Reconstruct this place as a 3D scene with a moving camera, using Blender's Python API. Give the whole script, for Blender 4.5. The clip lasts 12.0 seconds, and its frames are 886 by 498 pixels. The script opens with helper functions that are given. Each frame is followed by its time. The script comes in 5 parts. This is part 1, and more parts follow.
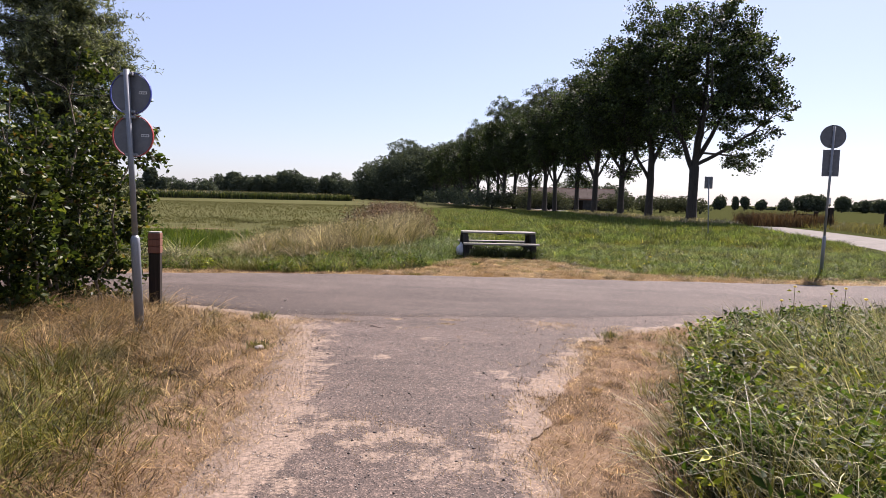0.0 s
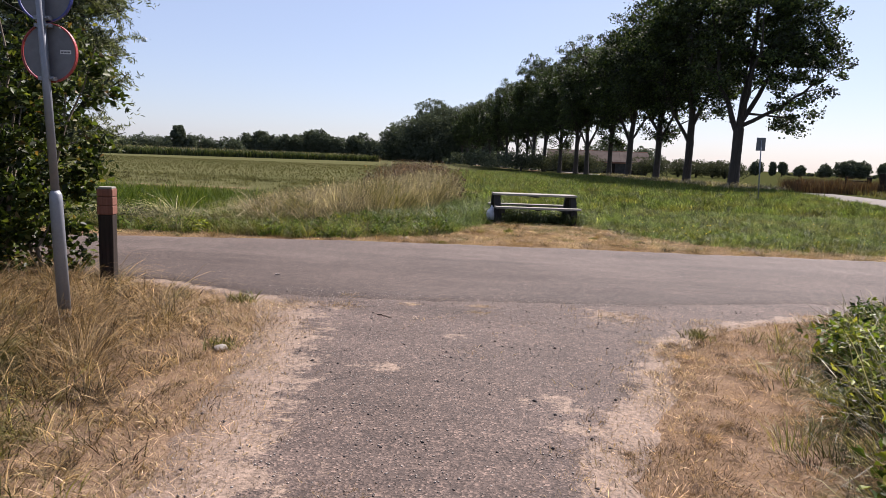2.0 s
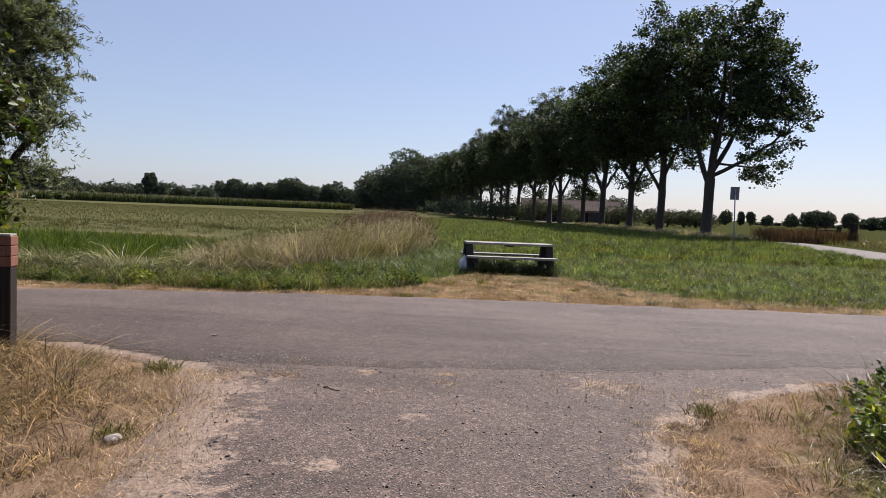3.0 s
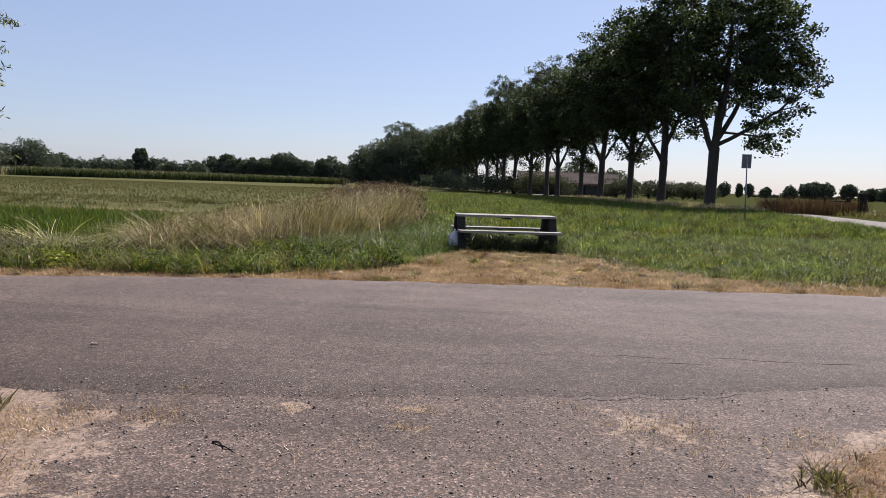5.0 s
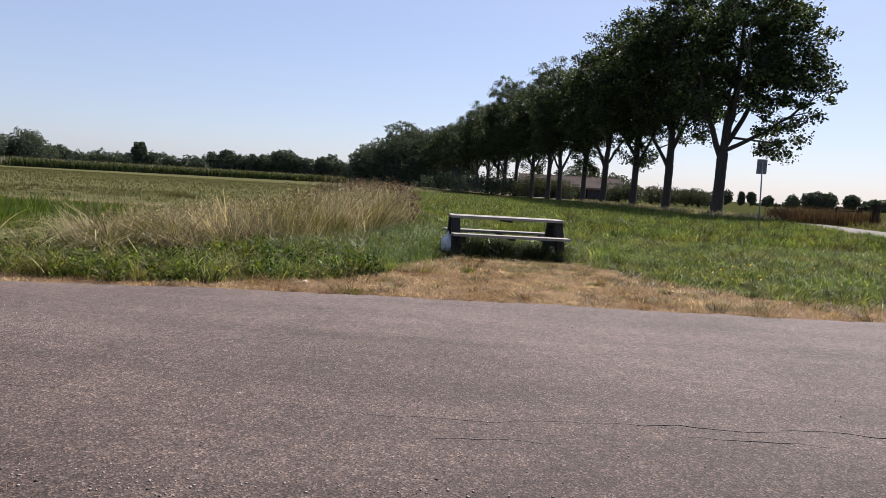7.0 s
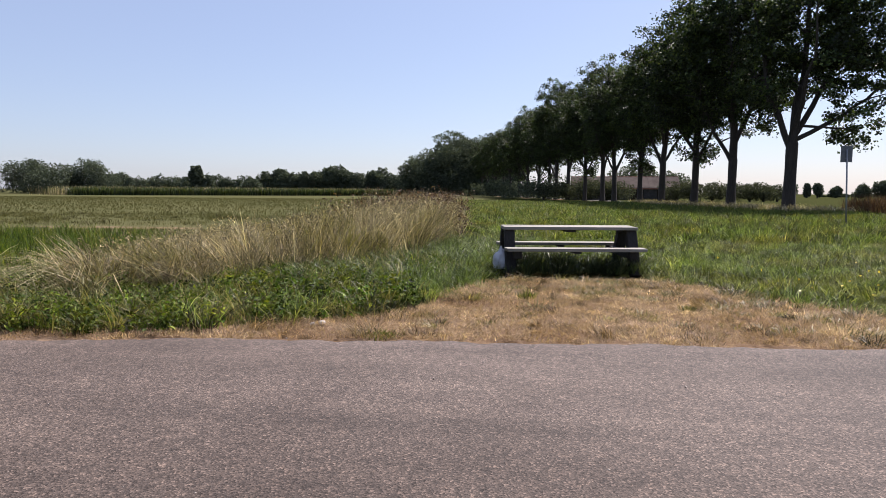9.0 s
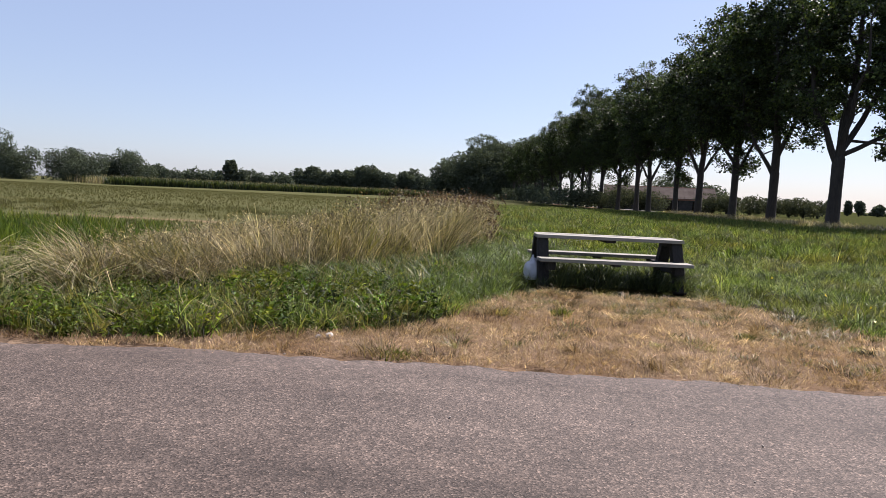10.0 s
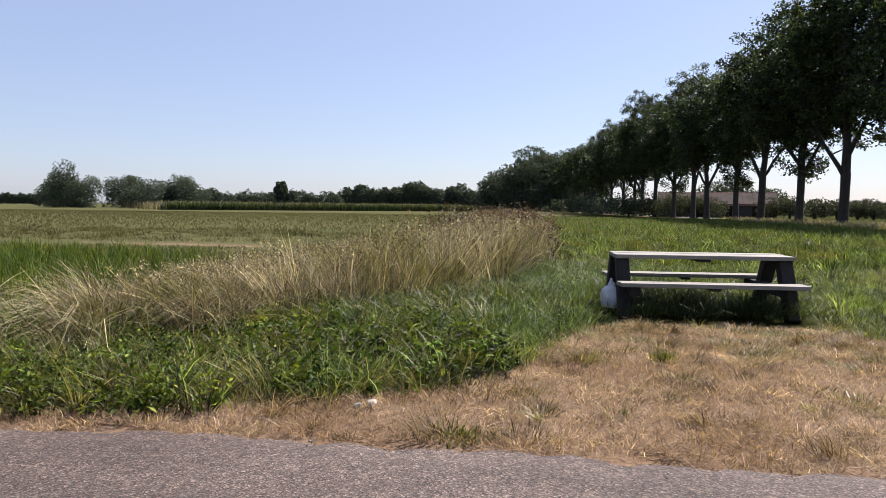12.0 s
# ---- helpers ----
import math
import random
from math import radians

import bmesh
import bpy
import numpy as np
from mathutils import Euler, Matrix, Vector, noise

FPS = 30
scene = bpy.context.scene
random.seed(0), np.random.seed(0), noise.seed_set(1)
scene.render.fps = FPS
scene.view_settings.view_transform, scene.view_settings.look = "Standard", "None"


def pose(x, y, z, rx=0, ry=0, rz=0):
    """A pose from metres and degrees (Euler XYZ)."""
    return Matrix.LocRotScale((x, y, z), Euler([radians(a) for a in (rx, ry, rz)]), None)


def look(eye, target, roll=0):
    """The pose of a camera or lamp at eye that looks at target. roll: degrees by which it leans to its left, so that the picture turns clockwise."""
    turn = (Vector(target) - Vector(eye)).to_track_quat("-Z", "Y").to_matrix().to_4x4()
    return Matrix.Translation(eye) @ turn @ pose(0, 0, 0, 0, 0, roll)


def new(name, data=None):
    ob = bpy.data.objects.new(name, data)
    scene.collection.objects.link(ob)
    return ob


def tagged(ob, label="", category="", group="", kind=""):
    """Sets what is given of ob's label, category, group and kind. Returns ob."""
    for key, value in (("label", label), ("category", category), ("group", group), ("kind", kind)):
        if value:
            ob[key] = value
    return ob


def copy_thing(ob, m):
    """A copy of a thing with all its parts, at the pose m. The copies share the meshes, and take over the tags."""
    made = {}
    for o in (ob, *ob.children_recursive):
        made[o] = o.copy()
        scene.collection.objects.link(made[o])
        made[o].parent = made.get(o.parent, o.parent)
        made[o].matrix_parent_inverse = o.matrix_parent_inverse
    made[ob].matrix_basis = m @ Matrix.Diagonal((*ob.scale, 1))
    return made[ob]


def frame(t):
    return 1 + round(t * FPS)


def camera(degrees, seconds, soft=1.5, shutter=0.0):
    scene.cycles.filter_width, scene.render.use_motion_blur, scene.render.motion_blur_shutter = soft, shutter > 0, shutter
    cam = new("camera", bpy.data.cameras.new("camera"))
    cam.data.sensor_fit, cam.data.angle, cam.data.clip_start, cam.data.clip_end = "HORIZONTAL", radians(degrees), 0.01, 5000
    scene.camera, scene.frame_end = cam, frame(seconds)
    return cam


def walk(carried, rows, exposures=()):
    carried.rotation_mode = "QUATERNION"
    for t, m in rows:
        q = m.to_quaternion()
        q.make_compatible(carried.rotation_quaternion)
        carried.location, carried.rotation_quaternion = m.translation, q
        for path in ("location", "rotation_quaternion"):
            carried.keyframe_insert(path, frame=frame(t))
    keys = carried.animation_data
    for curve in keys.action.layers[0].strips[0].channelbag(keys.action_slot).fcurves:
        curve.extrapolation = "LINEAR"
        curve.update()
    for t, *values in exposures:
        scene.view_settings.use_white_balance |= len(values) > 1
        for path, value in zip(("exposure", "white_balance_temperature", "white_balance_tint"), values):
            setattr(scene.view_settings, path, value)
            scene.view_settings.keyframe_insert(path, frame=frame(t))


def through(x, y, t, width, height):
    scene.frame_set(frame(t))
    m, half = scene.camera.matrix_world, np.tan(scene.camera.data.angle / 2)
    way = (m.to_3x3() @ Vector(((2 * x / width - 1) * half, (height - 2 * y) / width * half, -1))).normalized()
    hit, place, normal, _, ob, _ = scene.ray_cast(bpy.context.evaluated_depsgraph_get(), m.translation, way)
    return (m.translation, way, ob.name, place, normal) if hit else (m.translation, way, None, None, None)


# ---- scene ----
cam = camera(66.4, 12.0, soft=0.8)
PATH = [
    (0, (0.346, 0.022, 1.767), (0.263, 2.014, 1.616), 1.5),
    (0.5, (0.323, 0.58, 1.684), (0.1, 2.563, 1.548), 1.9),
    (1, (0.283, 1.146, 1.675), (0.176, 3.136, 1.514), 1.7),
    (1.5, (0.186, 1.691, 1.661), (0.046, 3.677, 1.477), 0.7),
    (2, (0.197, 2.248, 1.63), (0.041, 4.225, 1.366), 2.2),
    (2.1, (0.18, 2.335, 1.631), (0.065, 4.321, 1.423), 2.3),
    (2.2, (0.157, 2.443, 1.634), (0.164, 4.431, 1.411), 2.0),
    (2.5, (0.174, 2.764, 1.66), (0.239, 4.759, 1.536), 2.1),
    (3, (0.242, 3.313, 1.587), (0.154, 5.308, 1.468), 2.4),
    (3.2, (0.253, 3.519, 1.598), (0.156, 5.512, 1.461), 1.7),
    (4.8, (0.347, 5.365, 1.426), (0.332, 7.352, 1.199), 3.4),
    (5, (0.341, 5.53, 1.436), (0.267, 7.519, 1.243), 2.0),
    (5.5, (0.408, 6.002, 1.419), (0.24, 7.985, 1.216), 1.7),
    (6, (0.441, 6.44, 1.376), (0.521, 8.429, 1.181), 2.7),
    (6.5, (0.396, 6.883, 1.368), (0.447, 8.876, 1.208), 2.1),
    (6.7, (0.409, 7.057, 1.358), (0.377, 9.049, 1.187), 3.3),
    (8.3, (0.451, 8.661, 1.336), (0.255, 10.64, 1.119), 1.7),
    (8.5, (0.437, 8.829, 1.334), (0.136, 10.798, 1.145), 1.0),
    (9, (0.374, 9.228, 1.345), (0.144, 11.207, 1.176), 0.4),
    (9.5, (0.373, 9.693, 1.322), (-0.053, 11.641, 1.162), 2.5),
    (10, (0.297, 10.055, 1.325), (-0.017, 12.024, 1.162), 2.6),
    (10.5, (0.168, 10.4, 1.325), (-0.08, 12.379, 1.177), 2.5),
    (11, (0.096, 10.785, 1.352), (-0.298, 12.743, 1.243), 2.0),
    (11.5, (-0.031, 11.132, 1.353), (-0.409, 13.088, 1.183), 2.1),
    (12, (-0.1, 11.461, 1.368), (-0.558, 13.404, 1.243), 0.6),
]
walk(cam, [(t, look(eye, target, roll)) for t, eye, target, roll in PATH],
     exposures=[(0.0, 1.55, 6600, 23), (1.5, 1.50, 6550, 22), (3.0, 1.16, 6400, 18), (5.0, 1.20, 6350, 18), (8.5, 1.32, 6400, 19), (12.0, 1.40, 6400, 18)])

# ---- world, sun, exposure ----
SUN_DIR = Vector((1.58, 2.60, 3.35)).normalized()
SUN_ELEV = math.asin(SUN_DIR.z)
world = bpy.data.worlds.new("sky")
scene.world = world
world.use_nodes = True
wn = world.node_tree.nodes
sky = wn.new("ShaderNodeTexSky")
sky.sky_type = "NISHITA"
sky.sun_disc = False
sky.sun_elevation = SUN_ELEV
sky.sun_rotation = math.atan2(SUN_DIR.x, SUN_DIR.y)
sky.air_density, sky.dust_density, sky.ozone_density = 1.0, 0.7, 3.6
wn["Background"].inputs["Strength"].default_value = 0.052
haze = wn.new("ShaderNodeMix")
haze.data_type = "RGBA"
haze.inputs[0].default_value = 0.42
haze.inputs[7].default_value = (4.4, 5.1, 6.6, 1)
world.node_tree.links.new(sky.outputs[0], haze.inputs[6])
world.node_tree.links.new(haze.outputs[2], wn["Background"].inputs["Color"])
sun_data = bpy.data.lights.new("sun", "SUN")
sun_data.energy, sun_data.angle, sun_data.color = 5.0, radians(0.53), (1.0, 0.95, 0.88)
sun = new("sun", sun_data)
sun.matrix_world = look(SUN_DIR * 60, (0, 0, 0))

rng = np.random.default_rng(7)


# ---- materials ----
class Nodes:
    """Short hand for building a node material."""

    def __init__(self, name):
        self.mat = bpy.data.materials.new(name)
        self.mat.use_nodes = True
        self.tree = self.mat.node_tree
        self.tree.nodes.clear()
        self.out = self.add("ShaderNodeOutputMaterial")

    def add(self, kind, **sockets):
        node = self.tree.nodes.new(kind)
        for key, value in sockets.items():
            self.put(node.inputs[key.replace("_", " ")], value)
        return node

    def put(self, socket, value):
        if isinstance(value, bpy.types.NodeSocket):
            self.tree.links.new(value, socket)
        else:
            socket.default_value = value

    def coords(self):
        return self.add("ShaderNodeTexCoord").outputs["Object"]

    def place(self):
        return self.add("ShaderNodeNewGeometry").outputs["Position"]

    def noise(self, vec, scale, detail=4.0, rough=0.6):
        return self.add("ShaderNodeTexNoise", Vector=vec, Scale=scale, Detail=detail, Roughness=rough).outputs["Fac"]

    def ramp(self, fac, stops):
        node = self.tree.nodes.new("ShaderNodeValToRGB")
        els = node.color_ramp.elements
        while len(els) < len(stops):
            els.new(0.5)
        for el, (p, c) in zip(els, stops):
            el.position, el.color = p, (*c, 1)
        self.put(node.inputs[0], fac)
        return node.outputs["Color"]

    def math(self, op, a, b=0.0, clamp=False):
        node = self.tree.nodes.new("ShaderNodeMath")
        node.operation, node.use_clamp = op, clamp
        self.put(node.inputs[0], a)
        self.put(node.inputs[1], b)
        return node.outputs[0]

    def mix(self, fac, a, b, kind="MIX"):
        node = self.tree.nodes.new("ShaderNodeMix")
        node.data_type, node.blend_type = "RGBA", kind
        self.put(node.inputs[0], fac)
        self.put(node.inputs[6], a if not isinstance(a, tuple) else (*a, 1))
        self.put(node.inputs[7], b if not isinstance(b, tuple) else (*b, 1))
        return node.outputs[2]

    def attr(self, name):
        node = self.tree.nodes.new("ShaderNodeAttribute")
        node.attribute_name = name
        return node.outputs["Fac"]

    def island(self):
        return self.add("ShaderNodeNewGeometry").outputs["Random Per Island"]

    def bump(self, height, strength=0.4, dist=0.01):
        return self.add("ShaderNodeBump", Height=height, Strength=strength, Distance=dist).outputs[0]

    def surface(self, colour, rough=0.8, metal=0.0, normal=None, spec=0.4):
        p = self.add("ShaderNodeBsdfPrincipled", Roughness=rough, Metallic=metal)
        self.put(p.inputs["Base Color"], colour if not isinstance(colour, tuple) else (*colour, 1))
        p.inputs["Specular IOR Level"].default_value = spec
        if normal is not None:
            self.put(p.inputs["Normal"], normal)
        self.tree.links.new(p.outputs[0], self.out.inputs[0])
        return p

    def leafy(self, colour, through=0.4, rough=0.5, glow=(1.0, 1.0, 0.6), spec=0.35):
        """A thin leaf: part of the light goes through it."""
        p = self.surface(colour, rough, spec=spec)
        t = self.add("ShaderNodeBsdfTranslucent")
        self.put(t.inputs["Color"], self.mix(1.0, colour, glow, "MULTIPLY"))
        m = self.add("ShaderNodeMixShader", Fac=through)
        self.tree.links.new(p.outputs[0], m.inputs[1])
        self.tree.links.new(t.outputs[0], m.inputs[2])
        self.tree.links.new(m.outputs[0], self.out.inputs[0])


def toned(stops, by=0.76):
    """Plant colours a little deeper, as sun-dried leaves are."""
    return [(p, tuple(by * a for a in c)) for p, c in stops]


def leaf_material(name, stops, through=0.4, rough=0.5, patch=0.0, patch_stops=None, scale=0.6, spec=0.35, mid=0.5, spread=1.0):
    n = Nodes(name)
    stops = toned(stops)
    patch_stops = patch_stops and toned(patch_stops)
    colour = n.ramp(n.island(), stops)
    if patch_stops:
        other = n.ramp(n.island(), patch_stops)
        where = n.ramp(n.noise(n.place(), scale, 3), [(mid - patch, (0, 0, 0)), (mid + patch, (1, 1, 1))])
        colour = n.mix(where, colour, other)
    # each blade or leaf has its own age and bleach
    age = n.math("FRACT", n.math("MULTIPLY", n.island(), 91.7))
    colour = n.mix(spread, colour, n.ramp(age, [(0.0, (0.42, 0.42, 0.42)), (0.45, (0.85, 0.85, 0.82)), (0.8, (1.25, 1.22, 1.1)), (1.0, (1.85, 1.75, 1.5))]), "MULTIPLY")
    # plants of one tuft share their vigour
    colour = n.mix(1.0, colour, n.math("MAXIMUM", n.math("ADD", n.math("MULTIPLY", n.attr("tone"), 0.92), 1.0), 0.22), "MULTIPLY")
    n.leafy(colour, through, rough, spec=spec)
    return n.mat


STRAW = [(0.0, (0.22, 0.148, 0.102)), (0.4, (0.38, 0.275, 0.200)), (0.8, (0.55, 0.42, 0.325)), (1.0, (0.70, 0.575, 0.465))]
BROWN = [(0.0, (0.15, 0.090, 0.054)), (0.5, (0.29, 0.192, 0.122)), (1.0, (0.42, 0.305, 0.215))]
GREEN = [(0.0, (0.040, 0.066, 0.009)), (0.6, (0.110, 0.172, 0.032)), (1.0, (0.29, 0.345, 0.115))]
OLIVE = [(0.0, (0.070, 0.076, 0.014)), (0.6, (0.150, 0.148, 0.030)), (1.0, (0.29, 0.25, 0.080))]
DEEP = [(0.0, (0.028, 0.058, 0.009)), (0.6, (0.066, 0.122, 0.016)), (1.0, (0.13, 0.195, 0.03))]

M_STRAW = leaf_material("dry_straw", STRAW, 0.5, 0.7, 0.12, BROWN, 0.9, spec=0.1, mid=0.52, spread=0.8)
M_WHEAT = leaf_material("tall_dry_grass", [(0.0, (0.16, 0.125, 0.075)), (0.4, (0.36, 0.300, 0.200)), (1.0, (0.66, 0.585, 0.44))], 0.3, 0.6, 0.1, OLIVE, 0.9, spec=0.2, mid=0.56)
M_MATTED = leaf_material("matted_grass", [(0.0, (0.10, 0.074, 0.040)), (0.4, (0.24, 0.190, 0.115)), (1.0, (0.44, 0.37, 0.255))], 0.22, 0.6, 0.08, OLIVE, 1.1, spec=0.2, mid=0.56)
M_PARCHED = leaf_material("parched_grass", [(0.0, (0.13, 0.080, 0.050)), (0.5, (0.28, 0.185, 0.125)), (1.0, (0.48, 0.345, 0.25))], 0.4, 0.7, 0.1, BROWN, 1.6, spec=0.1, mid=0.52)
M_BANK = leaf_material("bank_grass", [(0.0, (0.030, 0.038, 0.005)), (0.6, (0.105, 0.118, 0.015)), (1.0, (0.27, 0.26, 0.050))], 0.25, 0.5, 0.1, [(0.0, (0.07, 0.06, 0.016)), (1.0, (0.24, 0.19, 0.07))], 1.0, spec=0.2, mid=0.55)
M_BROWNGRASS = leaf_material("brown_dry_grass", [(0.0, (0.085, 0.052, 0.024)), (0.4, (0.20, 0.130, 0.062)), (1.0, (0.36, 0.262, 0.145))], 0.24, 0.6, 0.06, [(0.0, (0.06, 0.065, 0.022)), (1.0, (0.20, 0.18, 0.08))], 1.3, spec=0.15, mid=0.6)
M_GREEN = leaf_material("meadow_grass", GREEN, 0.36, 0.6, 0.12, OLIVE, 0.45, 0.2, mid=0.57)
M_OLIVE = leaf_material("field_grass", OLIVE, 0.35, 0.5, 0.15, [(0.0, (0.10, 0.092, 0.04)), (1.0, (0.21, 0.185, 0.095))], 0.12)
M_FIELD = leaf_material("hay_field_grass", [(0.0, (0.066, 0.070, 0.025)), (0.6, (0.085, 0.086, 0.034)), (1.0, (0.11, 0.108, 0.047))], 0.35, 0.8, 0.15, [(0.0, (0.085, 0.083, 0.032)), (1.0, (0.125, 0.115, 0.052))], 0.12, spec=0.03, spread=0.12)
M_SEDGE = leaf_material("sedge", [(0.0, (0.034, 0.064, 0.015)), (1.0, (0.145, 0.200, 0.055))], 0.35, 0.5, spec=0.3)
M_PALE = leaf_material("bleached_blades", [(0.0, (0.12, 0.135, 0.055)), (0.5, (0.25, 0.25, 0.13)), (1.0, (0.46, 0.43, 0.29))], 0.25, 0.6, spec=0.12)
M_WEED = leaf_material("weed_leaves", DEEP, 0.34, 0.6, 0.08, [(0.0, (0.07, 0.105, 0.012)), (1.0, (0.23, 0.25, 0.030))], 2.2, 0.14, mid=0.56)
M_BRAMBLE = leaf_material("bramble_leaves", [(0.0, (0.075, 0.100, 0.010)), (0.6, (0.150, 0.185, 0.018)), (1.0, (0.30, 0.29, 0.035))], 0.45, 0.5, spec=0.25)
M_BUSH = leaf_material("bush_leaves", [(0.0, (0.020, 0.038, 0.010)), (0.6, (0.052, 0.078, 0.016)), (0.93, (0.11, 0.135, 0.024)), (1.0, (0.15, 0.085, 0.028))], 0.45, 0.5, spec=0.22)
M_WILLOW = leaf_material("willow_leaves", [(0.0, (0.060, 0.080, 0.040)), (0.6, (0.125, 0.150, 0.080)), (1.0, (0.24, 0.27, 0.16))], 0.42, 0.45)
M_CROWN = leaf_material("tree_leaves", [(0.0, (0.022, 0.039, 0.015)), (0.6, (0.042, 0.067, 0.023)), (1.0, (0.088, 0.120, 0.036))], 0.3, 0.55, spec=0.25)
# paler, bluer leaf colour: the haze of distance is mixed into it
M_HAZYLEAF = leaf_material("hazy_far_leaves", [(0.0, (0.078, 0.098, 0.074)), (0.6, (0.105, 0.128, 0.096)), (1.0, (0.14, 0.165, 0.122))], 0.2, 0.9, spec=0.0, spread=0.5)
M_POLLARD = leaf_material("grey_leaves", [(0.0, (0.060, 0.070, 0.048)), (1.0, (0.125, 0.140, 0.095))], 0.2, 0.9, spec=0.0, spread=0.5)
M_CORN = leaf_material("corn_leaves", [(0.0, (0.035, 0.055, 0.018)), (0.6, (0.06, 0.085, 0.027)), (1.0, (0.12, 0.135, 0.055))], 0.3, 0.45)
M_REDWEED = leaf_material("seeding_dock", [(0.0, (0.07, 0.036, 0.02)), (0.6, (0.115, 0.068, 0.034)), (1.0, (0.20, 0.145, 0.08))], 0.2, 0.7)
M_FLOWER = leaf_material("yellow_petals", [(0.0, (0.60, 0.46, 0.04)), (1.0, (0.80, 0.66, 0.10))], 0.4, 0.5)


def bark_material():
    n = Nodes("bark")
    v = n.coords()
    ridge = n.add("ShaderNodeMapping", Vector=v, Scale=(5.0, 5.0, 0.9)).outputs[0]
    f = n.noise(ridge, 2.2, 8, 0.7)
    n.surface(n.ramp(f, [(0.3, (0.016, 0.014, 0.012)), (0.7, (0.048, 0.041, 0.034))]), 0.92, normal=n.bump(f, 0.9, 0.05))
    return n.mat


def asphalt_material(name, dark, pale, grain, dirt_amount, dirt_colour):
    n = Nodes(name)
    v = n.place()
    big = n.noise(v, 0.45, 5, 0.6)
    mid = n.noise(v, 3.2, 5, 0.65)
    vor = n.add("ShaderNodeTexVoronoi", Vector=v, Scale=grain)
    chip = vor.outputs["Color"]
    c = n.mix(n.ramp(big, [(0.3, (0, 0, 0)), (0.72, (1, 1, 1))]), dark, pale)
    streak = n.noise(n.add("ShaderNodeMapping", Vector=v, Rotation=(0, 0, radians(5)), Scale=(0.18, 2.2, 1)).outputs[0], 1.0, 4)
    c = n.mix(0.5, c, n.ramp(streak, [(0.32, (0.62, 0.61, 0.61)), (0.68, (1.18, 1.16, 1.14))]), "MULTIPLY")
    c = n.mix(0.30, c, n.ramp(mid, [(0.3, (0.70, 0.70, 0.70)), (0.7, (1.25, 1.23, 1.20))]), "MULTIPLY")
    c = n.mix(n.attr("worn"), c, n.mix(1.0, c, (0.80, 0.78, 0.77), "MULTIPLY"))
    bw = n.add("ShaderNodeRGBToBW", Color=chip).outputs[0]
    c = n.mix(0.8, c, n.ramp(bw, [(0.12, (0.30, 0.29, 0.28)), (0.45, (0.85, 0.84, 0.83)), (0.72, (1.36, 1.31, 1.26)), (0.92, (3.0, 2.85, 2.7))]), "MULTIPLY")
    mottle = n.noise(v, 16.0, 5, 0.75)
    c = n.mix(0.75, c, n.ramp(mottle, [(0.3, (0.60, 0.58, 0.57)), (0.52, (1, 1, 1)), (0.72, (1.55, 1.48, 1.40))]), "MULTIPLY")
    fine = n.noise(v, 34.0, 3, 0.7)
    cover = n.math("ADD", n.attr("dirt"), n.math("MULTIPLY", n.math("SUBTRACT", n.noise(v, 4.2, 9, 0.78), 0.5), 2.3))
    cover = n.ramp(n.math("MULTIPLY", cover, dirt_amount), [(0.46, (0, 0, 0)), (0.58, (1, 1, 1))])
    soil = n.mix(n.ramp(fine, [(0.35, (0, 0, 0)), (0.65, (1, 1, 1))]), tuple(0.6 * a for a in dirt_colour), tuple(min(1, 1.55 * a) for a in dirt_colour))
    c = n.mix(cover, c, soil)
    height = n.math("ADD", n.math("MULTIPLY", vor.outputs["Distance"], 0.6), n.math("MULTIPLY", fine, 0.6))
    n.surface(c, 0.86, normal=n.bump(height, 0.6, 0.008), spec=0.2)
    return n.mat


def ground_material():
    n = Nodes("ground_soil_and_turf")
    v = n.place()
    fine = n.noise(v, 26, 5, 0.7)
    mid = n.noise(v, 2.4, 6, 0.65)
    big = n.noise(v, 0.11, 5, 0.6)
    fibre = n.noise(n.add("ShaderNodeMapping", Vector=v, Rotation=(0, 0, 0.6), Scale=(22, 75, 1)).outputs[0], 1.0, 5, 0.75)
    fibre = n.ramp(fibre, [(0.36, (0, 0, 0)), (0.64, (1, 1, 1))])
    straw = n.mix(fibre, (0.105, 0.072, 0.048), (0.250, 0.180, 0.128))
    straw = n.mix(n.ramp(mid, [(0.35, (0, 0, 0)), (0.65, (1, 1, 1))]), n.mix(fine, (0.095, 0.060, 0.036), (0.20, 0.136, 0.086)), straw)
    turf = n.mix(n.ramp(mid, [(0.3, (0, 0, 0)), (0.7, (1, 1, 1))]), (0.020, 0.025, 0.009), (0.048, 0.050, 0.019))
    field = n.mix(n.ramp(big, [(0.35, (0, 0, 0)), (0.65, (1, 1, 1))]), (0.046, 0.050, 0.022), (0.068, 0.065, 0.032))
    field = n.mix(n.math("MULTIPLY", fine, 0.6), field, n.mix(mid, (0.040, 0.052, 0.018), (0.12, 0.112, 0.056)))
    c = n.mix(n.attr("field"), turf, field)
    c = n.mix(n.ramp(n.math("ADD", n.attr("straw"), n.math("MULTIPLY", n.math("SUBTRACT", mid, 0.5), 0.9)), [(0.38, (0, 0, 0)), (0.62, (1, 1, 1))]), c, straw)
    n.surface(c, 1.0, normal=n.bump(n.math("ADD", fine, mid), 0.7, 0.03), spec=0.0)
    return n.mat


def concrete_material():
    n = Nodes("pale_concrete")
    v = n.place()
    c = n.ramp(n.noise(v, 1.3, 6, 0.65), [(0.3, (0.10, 0.092, 0.083)), (0.7, (0.165, 0.152, 0.138))])
    n.surface(c, 0.95, spec=0.1, normal=n.bump(n.noise(v, 30, 4), 0.3, 0.01))
    return n.mat


